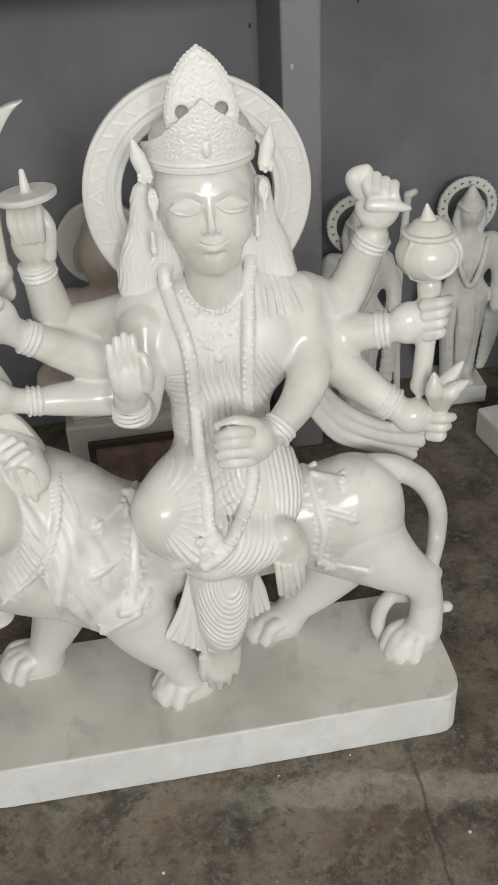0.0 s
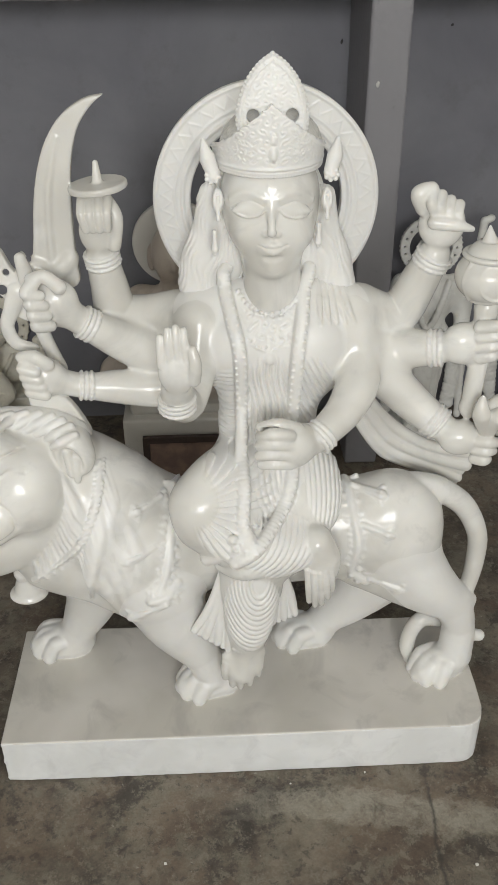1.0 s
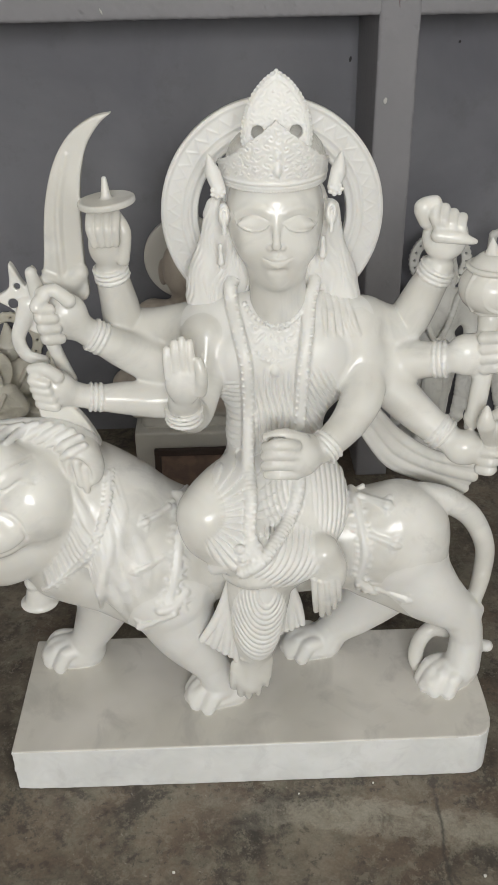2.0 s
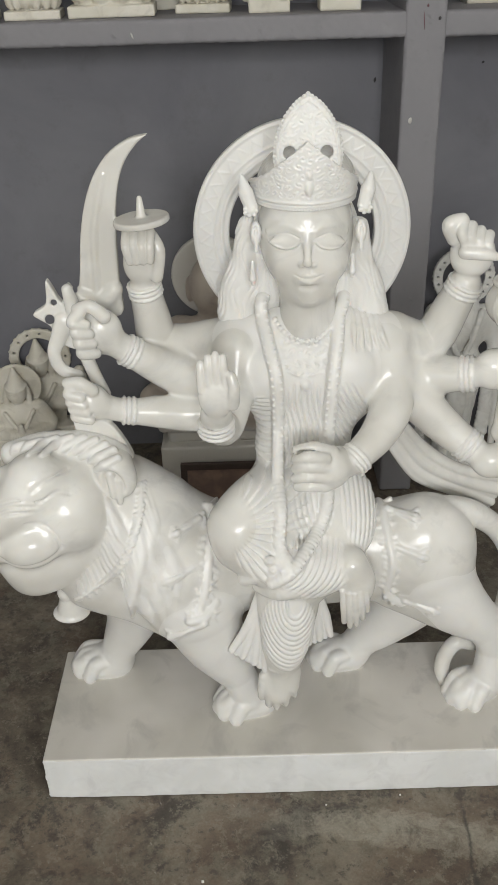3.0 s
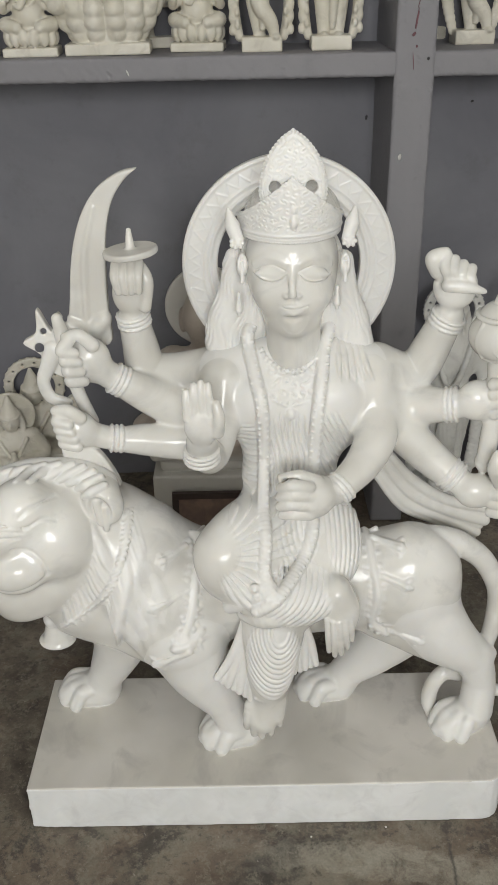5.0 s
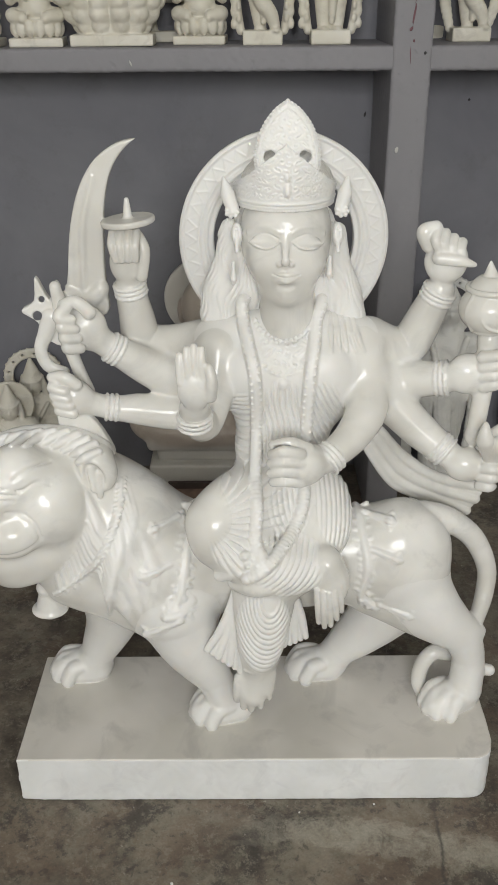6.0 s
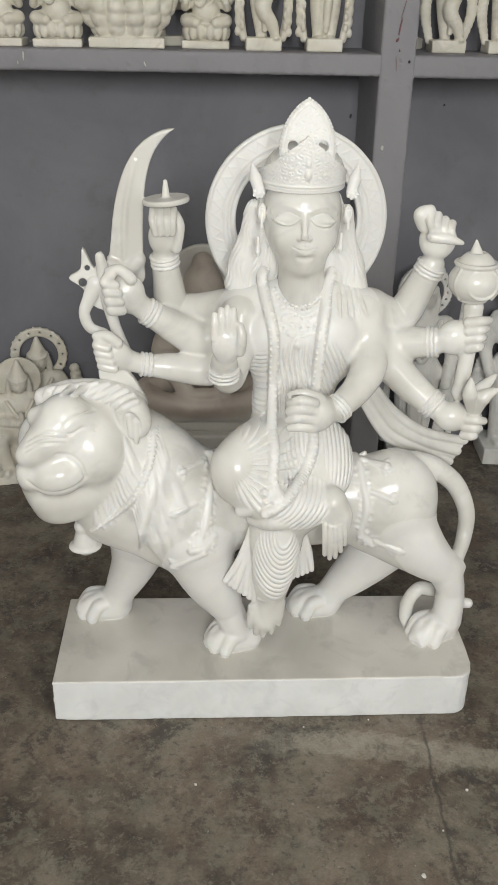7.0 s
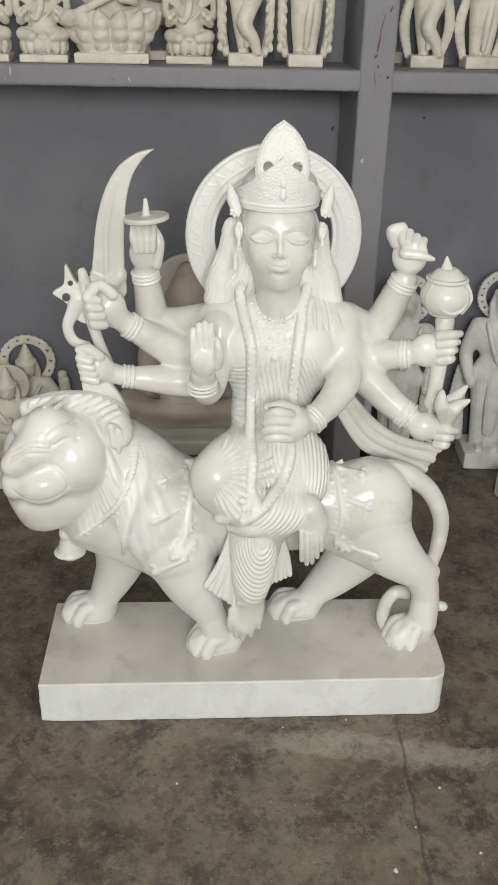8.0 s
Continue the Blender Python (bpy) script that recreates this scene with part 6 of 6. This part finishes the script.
def meditating(label, at, turn):
    """A cross-legged figure with a round disc behind the head, on a stepped pedestal."""
    c = Clay((-0.26, -0.19, -0.002), (0.26, 0.17, 0.80), 0.004)
    c.now = 1
    c.block_of(pose(0.025, 0, 0.098), (0.185, 0.145, 0.098), 0.006)
    c.block_of(pose(0.015, 0, 0.222), (0.155, 0.120, 0.026), 0.014)
    c.block_of(pose(0.010, 0, 0.250), (0.175, 0.130, 0.018), 0.014)
    c.now = 0
    for s in (-1, 1):
        c.tube([(0.06 * s, 0.03, 0.305), (0.175 * s, -0.03, 0.290), (0.12 * s, -0.10, 0.282), (-0.04 * s, -0.115, 0.282)], [0.055, 0.046, 0.038, 0.028], 0.02)
        c.ball((-0.075 * s, -0.12, 0.292), (0.04, 0.022, 0.018), 0.01)
        c.tube([(0.100 * s, 0.03, 0.48), (0.128 * s, 0.0, 0.40), (0.05 * s, -0.10, 0.325)], [0.036, 0.031, 0.023], 0.02)
    c.ball((0, 0.02, 0.34), (0.095, 0.070, 0.08), 0.03)
    c.ball((0, 0.02, 0.43), (0.100, 0.064, 0.10), 0.04)
    c.ball((0, -0.11, 0.322), (0.055, 0.025, 0.016), 0.01)
    c.tube([(0, 0.015, 0.50), (0, 0.012, 0.57)], [0.045, 0.04], 0.015)
    c.ball((0, 0.0, 0.615), (0.062, 0.065, 0.08), 0.02)
    c.ball((0, 0.02, 0.69), (0.032, 0.034, 0.03), 0.015)
    for s in (-1, 1):
        c.ball((0.062 * s, 0.01, 0.60), (0.012, 0.02, 0.036), 0.008)
    c.ball((0, -0.062, 0.605), (0.010, 0.012, 0.022), 0.012)
    c.now = 1
    c.hoop(pose(0, 0.075, 0.615, 90, 0, 0), 0.115, -0.115, 0.010, 0.004)
    c.now = 0
    c.tube([(-0.12, 0.02, 0.50), (-0.03, -0.055, 0.43), (0.08, -0.05, 0.33)], [0.012, 0.014, 0.012], 0.008)
    return carved("statue", c, ONYX, label, at, turn)


def squat_idol(label, at, turn):
    """A pot-bellied seated figurine with four arms on a lotus cushion."""
    c = Clay((-0.10, -0.08, -0.002), (0.10, 0.08, 0.27), 0.0025)
    c.block_of(pose(0, 0, 0.011), (0.070, 0.055, 0.011), 0.003)
    c.ball((0, 0, 0.045), (0.068, 0.052, 0.026), 0.006)
    for j in range(14):
        q = 2 * math.pi * j / 14
        c.ball((math.cos(q) * 0.058, math.sin(q) * 0.044, 0.045), (0.014, 0.014, 0.022), 0.003)
    for s in (-1, 1):
        c.tube([(0.02 * s, 0, 0.075), (0.058 * s, -0.015, 0.075), (0.03 * s, -0.045, 0.07)], [0.022, 0.019, 0.014], 0.006)
        c.tube([(0.035 * s, 0, 0.135), (0.062 * s, -0.01, 0.110), (0.058 * s, -0.035, 0.125)], [0.015, 0.012, 0.010], 0.005)
        c.tube([(0.035 * s, 0.01, 0.145), (0.070 * s, 0.01, 0.130), (0.072 * s, 0.0, 0.175)], [0.014, 0.012, 0.010], 0.005)
        c.ball((0.072 * s, 0, 0.188), (0.012, 0.010, 0.016), 0.004)
        c.ball((0.042 * s, 0.0, 0.178), (0.022, 0.008, 0.024), 0.005)
        c.ball((0.045 * s, -0.035, 0.135), 0.009, 0.003)
    c.ball((0, -0.005, 0.100), (0.040, 0.040, 0.040), 0.01)
    c.ball((0, 0.0, 0.14), (0.036, 0.028, 0.03), 0.01)
    c.ball((0, -0.005, 0.178), (0.028, 0.028, 0.030), 0.006)
    c.tube([(0, -0.028, 0.172), (0, -0.042, 0.145), (-0.014, -0.046, 0.118), (-0.026, -0.042, 0.122)], [0.012, 0.011, 0.009, 0.007], 0.003)
    c.tube([(0, 0, 0.20), (0, 0, 0.245)], [0.024, 0.007], 0.004, wave=0.003, length=0.012)
    c.tube([(-0.03, -0.025, 0.14), (0, -0.04, 0.115), (0.03, -0.025, 0.14)], 0.004, 0.002, wave=0.001, length=0.006)
    return carved("figurine", c, CREAM, label, at, turn, "figurine", "figurines on the shelf", 0.9)


def lotus_musician(label, at, turn):
    """A figure with a long lute seated on a wide open lotus."""
    c = Clay((-0.15, -0.08, -0.002), (0.15, 0.08, 0.27), 0.0028)
    c.block_of(pose(0, 0, 0.013), (0.098, 0.055, 0.013), 0.003)
    c.tube([(0, 0, 0.025), (0, 0, 0.045)], [0.07, 0.06], 0.006, flat=(1, 0.7))
    for row, (z, w, lift, n) in enumerate(((0.048, 0.080, 0.050, 6), (0.072, 0.104, 0.055, 7), (0.098, 0.116, 0.040, 8))):
        for j in range(n):
            q = math.pi * (j + 0.5 * (row % 2)) / (n - 1)
            x, y = math.cos(q) * w, -math.sin(q) * w * 0.5
            c.tube([(x * 0.55, y * 0.55, z - 0.02), (x * 0.9, y * 0.95, z), (x * 1.12, y * 1.12, z + lift * 0.7)], [0.019, 0.024, 0.004], 0.002)
    c.ball((0, 0, 0.075), (0.105, 0.05, 0.032), 0.01)
    for s in (-1, 1):
        c.tube([(0.02 * s, 0, 0.115), (0.065 * s, -0.02, 0.118), (0.02 * s, -0.048, 0.11)], [0.022, 0.019, 0.014], 0.006)
        c.tube([(0.032 * s, 0, 0.185), (0.062 * s, -0.012, 0.155), (0.03 * s, -0.045, 0.155)], [0.014, 0.012, 0.010], 0.005)
    c.ball((0, 0, 0.15), (0.034, 0.026, 0.05), 0.01)
    plain_head(c, 0, 0, 0.225, 0.022, 0.6)
    c.tube([(-0.115, -0.045, 0.105), (-0.02, -0.052, 0.150), (0.085, -0.045, 0.195)], [0.012, 0.010, 0.010], 0.003)
    c.ball((-0.105, -0.045, 0.108), (0.024, 0.02, 0.022), 0.004)
    c.tube([(0.06, 0.0, 0.10), (0.10, 0.0, 0.125), (0.118, -0.01, 0.115)], [0.018, 0.014, 0.010], 0.006)
    return carved("figurine", c, CREAM, label, at, turn, "figurine", "figurines on the shelf")


def slim_standing(label, at, turn, crossed, pillars, wide=0.052):
    """A slender standing figurine between two scroll-edged side strips."""
    c = Clay((-0.10, -0.055, -0.002), (0.10, 0.055, 0.36), 0.0025)
    c.block_of(pose(0, 0, 0.016), (0.047, 0.040, 0.016), 0.003)
    if crossed:
        c.tube([(-0.020, 0, 0.165), (-0.014, 0, 0.10), (-0.004, 0, 0.03)], [0.025, 0.020, 0.013], 0.006)
        c.tube([(0.018, -0.008, 0.165), (-0.004, -0.024, 0.105), (0.020, -0.026, 0.065), (0.030, -0.022, 0.035)], [0.025, 0.021, 0.016, 0.011], 0.006)
        c.ball((0.032, -0.030, 0.032), (0.011, 0.018, 0.008), 0.004)
    else:
        for s in (-1, 1):
            c.tube([(0.018 * s, 0, 0.165), (0.018 * s, -0.002, 0.10), (0.015 * s, 0, 0.03)], [0.026, 0.021, 0.014], 0.006)
            c.ball((0.016 * s, -0.014, 0.032), (0.011, 0.020, 0.008), 0.004)
    c.ball((0, 0, 0.175), (0.040, 0.028, 0.034), 0.008)
    c.ball((0.003, 0, 0.235), (0.034, 0.023, 0.045), 0.012)
    for s in (-1, 1):
        c.tube([(0.034 * s, 0, 0.262), (0.050 * s, 0, 0.222), (0.022 * s, -0.03, 0.235)], [0.012, 0.010, 0.008], 0.004)
        if pillars:
            n = 11
            c.tube([(wide * s, 0.008, 0.03), ((wide + 0.012) * s, 0.008, 0.12), ((wide + 0.008) * s, 0.008, 0.34)], [0.010, 0.012, 0.010], 0.003)
            for j in range(n):
                z = 0.045 + 0.027 * j
                c.ball(((wide + 0.017) * s, 0.006, z), (0.007, 0.008, 0.012), 0.006)
                c.ball(((wide + 0.004) * s, -0.003, z + 0.012), (0.006, 0.006, 0.010), 0.003)
        else:
            c.tube([(0.045 * s, 0.01, 0.20), (0.064 * s, 0.01, 0.11), (0.046 * s, 0.01, 0.03)], [0.010, 0.014, 0.009], 0.004, flat=(1, 0.6), wave=0.002, length=0.014)
    c.tube([(0.012, -0.02, 0.165), (0.004, -0.026, 0.11), (0.002, -0.02, 0.05)], [0.008, 0.011, 0.007], 0.004)
    plain_head(c, 0, -0.002, 0.305, 0.020, 0.7)
    return carved("figurine", c, CREAM, label, at, turn, "figurine", "figurines on the shelf")


def small_horse(label, at, turn):
    c = Clay((-0.10, -0.04, -0.002), (0.10, 0.04, 0.21), 0.0028)
    c.block_of(pose(0, 0, 0.013), (0.085, 0.032, 0.013), 0.003)
    c.tube([(-0.055, 0, 0.125), (0, 0, 0.118), (0.055, 0, 0.128)], [0.030, 0.028, 0.030], 0.01)
    for x, y, b in ((-0.06, 0.014, -0.012), (-0.05, -0.014, 0.008), (0.05, 0.014, -0.02), (0.062, -0.014, -0.035)):
        c.tube([(x, y, 0.11), (x + b * 0.3, y, 0.06), (x + b, y, 0.026)], [0.016, 0.009, 0.008], 0.005)
    c.tube([(0.06, 0, 0.135), (0.08, 0, 0.17), (0.088, 0, 0.19)], [0.022, 0.016, 0.012], 0.008)
    c.tube([(-0.078, 0, 0.13), (-0.092, 0, 0.09), (-0.088, 0, 0.05)], [0.010, 0.009, 0.005], 0.004)
    return carved("figurine", c, CREAM, label, at, turn, "figurine", "figurines on the shelf")


def winged_statue(at, turn):
    """A big slab with a draped, feathered figure at its far end."""
    c = Clay((-0.02, -0.36, -0.002), (0.62, 0.30, 0.85), 0.005)
    c.block_of(pose(0.30, -0.10, 0.045), (0.30, 0.24, 0.045), 0.008)
    c.ball((0.34, -0.02, 0.32), (0.13, 0.11, 0.25), 0.03)
    c.ball((0.34, -0.02, 0.60), (0.07, 0.07, 0.09), 0.03)
    for j in range(9):
        c.tube([(0.16 + 0.01 * j, 0.05, 0.52 - 0.03 * j), (0.10 + 0.02 * j, 0.05, 0.34 - 0.02 * j), (0.13 + 0.02 * j, 0.05, 0.14)], [0.02, 0.026, 0.012], 0.006, flat=(1, 0.6), wave=0.004, length=0.02)
    return carved("statue", c, GREYWHITE, "pale marble statue with a feathered cloak on a thick slab", at, turn)


# along the wall, right of the upright
standing_figure("dusty white marble standing figure with pierced halo and tall staff", (1.003, 1.175, FLOOR_Z), -6, True)
standing_figure("dusty white marble standing figure with pierced halo on a block", (1.335, 1.225, FLOOR_Z), -4, False)
winged_statue((1.325, 0.843, FLOOR_Z), 7.8)
# along the wall, left of the upright
seated_on_step("cream marble seated figure with folded hands and round disc", (-0.262, 1.135, FLOOR_Z), 12, False)
seated_on_step("cream marble seated figure before a scalloped pierced halo", (-0.222, 1.272, FLOOR_Z), 4, True)
meditating("grey banded marble cross-legged figure with a disc behind its head", (0.315, 1.125, FLOOR_Z), 0)
# on the shelf
squat_idol("cream marble pot-bellied four-armed figurine on a lotus cushion", V(-0.061, 1.067, 1.256) + Vector((0, 0.06, 0)), 4)
lotus_musician("cream marble figurine with a lute on an open lotus", V(0.118, 1.077, 1.256) + Vector((0, 0.06, 0)), 2)
small_horse("small cream marble horse figurine standing on a block", V(0.242, 1.157, 1.256) + Vector((0, 0.13, 0)), 20)
squat_idol("cream marble pot-bellied four-armed figurine on a lotus cushion", V(0.326, 1.116, 1.256) + Vector((0, 0.06, 0)), -3)
slim_standing("cream marble figurine with crossed legs between scrolled side strips", V(0.476, 1.075, 1.256) + Vector((0, 0.05, 0)), 0, True, True)
slim_standing("cream marble upright figurine between scrolled side strips", V(0.637, 1.078, 1.256) + Vector((0, 0.05, 0)), 0, False, True)
slim_standing("cream marble figurine with crossed legs and trailing scarf", V(0.985, 1.152, 1.256) + Vector((0, 0.05, 0)), 0, True, False)
slim_standing("cream marble upright figurine with trailing scarf", V(1.141, 1.152, 1.256) + Vector((0, 0.05, 0)), 0, False, False)
slim_standing("cream marble upright figurine with trailing scarf", V(0.938, 1.225, 1.256) + Vector((0.01, 0.16, 0)), 10, False, False)
squat_idol("cream marble pot-bellied four-armed figurine on a lotus cushion", V(-0.211, 1.066, 1.256) + Vector((0, 0.06, 0)), 0)


# ---- small things on the floor ----
def framed_board(at):
    """A dark wooden frame round a brown stone panel, standing on its edge."""
    root = new("framed_board")
    root.matrix_world = Matrix.Translation(at) @ pose(0, 0, 0, 84, 0, 0)
    w, d, t = 0.185, 0.078, 0.018
    for lo, hi in (((-w, -d, 0), (w, -d + t, t)), ((-w, d - t, 0), (w, d, t)), ((-w, -d + t, 0), (-w + t, d - t, t)), ((w - t, -d + t, 0), (w, d - t, t))):
        part("rail", box_bm(lo, hi, 0.002), DARKWOOD, root)
    part("panel", box_bm((-w + t, -d + t, 0.002), (w - t, d - t, 0.012), 0.001), BROWNSTONE, root, "mottled brown stone panel")
    return tagged(root, "dark wooden frame round a brown stone panel leaning on a pedestal", "frame")


framed_board((0.208 + 0.185, 0.962, FLOOR_Z + 0.0775))


def cord(at):
    """A tangle of red and white thread."""
    rnd = random.Random(4)
    curve = bpy.data.curves.new("cord", "CURVE")
    curve.dimensions, curve.bevel_depth, curve.bevel_resolution = "3D", 0.0016, 1
    for _ in range(3):
        sp = curve.splines.new("POLY")
        n = 60
        sp.points.add(n - 1)
        a, b = rnd.uniform(2, 4), rnd.uniform(3, 5)
        for i in range(n):
            q = i / n * 6.28 * 1.5
            sp.points[i].co = (0.026 * math.sin(a * q) + 0.01 * math.sin(q), 0.022 * math.cos(b * q), 0.003 + 0.006 * (1 + math.sin(5 * q + a)), 1)
    ob = new("cord", curve)
    dg = bpy.context.evaluated_depsgraph_get()
    data = bpy.data.meshes.new_from_object(ob.evaluated_get(dg))
    bpy.data.objects.remove(ob)
    data.materials.clear()
    data.materials.append(REDPAINT)
    ob = new("cord", data)
    ob.location = at
    return tagged(ob, "small tangle of dark red thread on the floor", "cord")


cord(V(-0.224, 0.998, -0.012))


def crumb(at, r, seed):
    bm = bmesh.new()
    bmesh.ops.create_icosphere(bm, subdivisions=2, radius=r)
    for v in bm.verts:
        v.co *= 1 + 0.4 * noise.noise(v.co * (1.2 / r) + Vector((seed, 0, 0)))
        v.co.z *= 0.6
    ob = mesh_object("stone_chip", bm, GREYWHITE, smooth=True)
    ob.location = Vector(at) + Vector((0, 0, r * 0.4))
    return tagged(ob, "tiny white marble chip on the floor", "chip", "marble chips on the floor")


for n, (at, r) in enumerate(((V(0.709, -0.396, -0.012), 0.0045), (V(0.837, -0.208, -0.012), 0.003), (V(0.878, -0.363, -0.012), 0.0028), (V(0.301, -0.180, -0.012), 0.0028), (V(0.530, -0.031, -0.012), 0.002), (V(0.767, -0.301, -0.012), 0.002), (V(0.673, -0.013, -0.012), 0.002))):
    crumb(at, r, n)
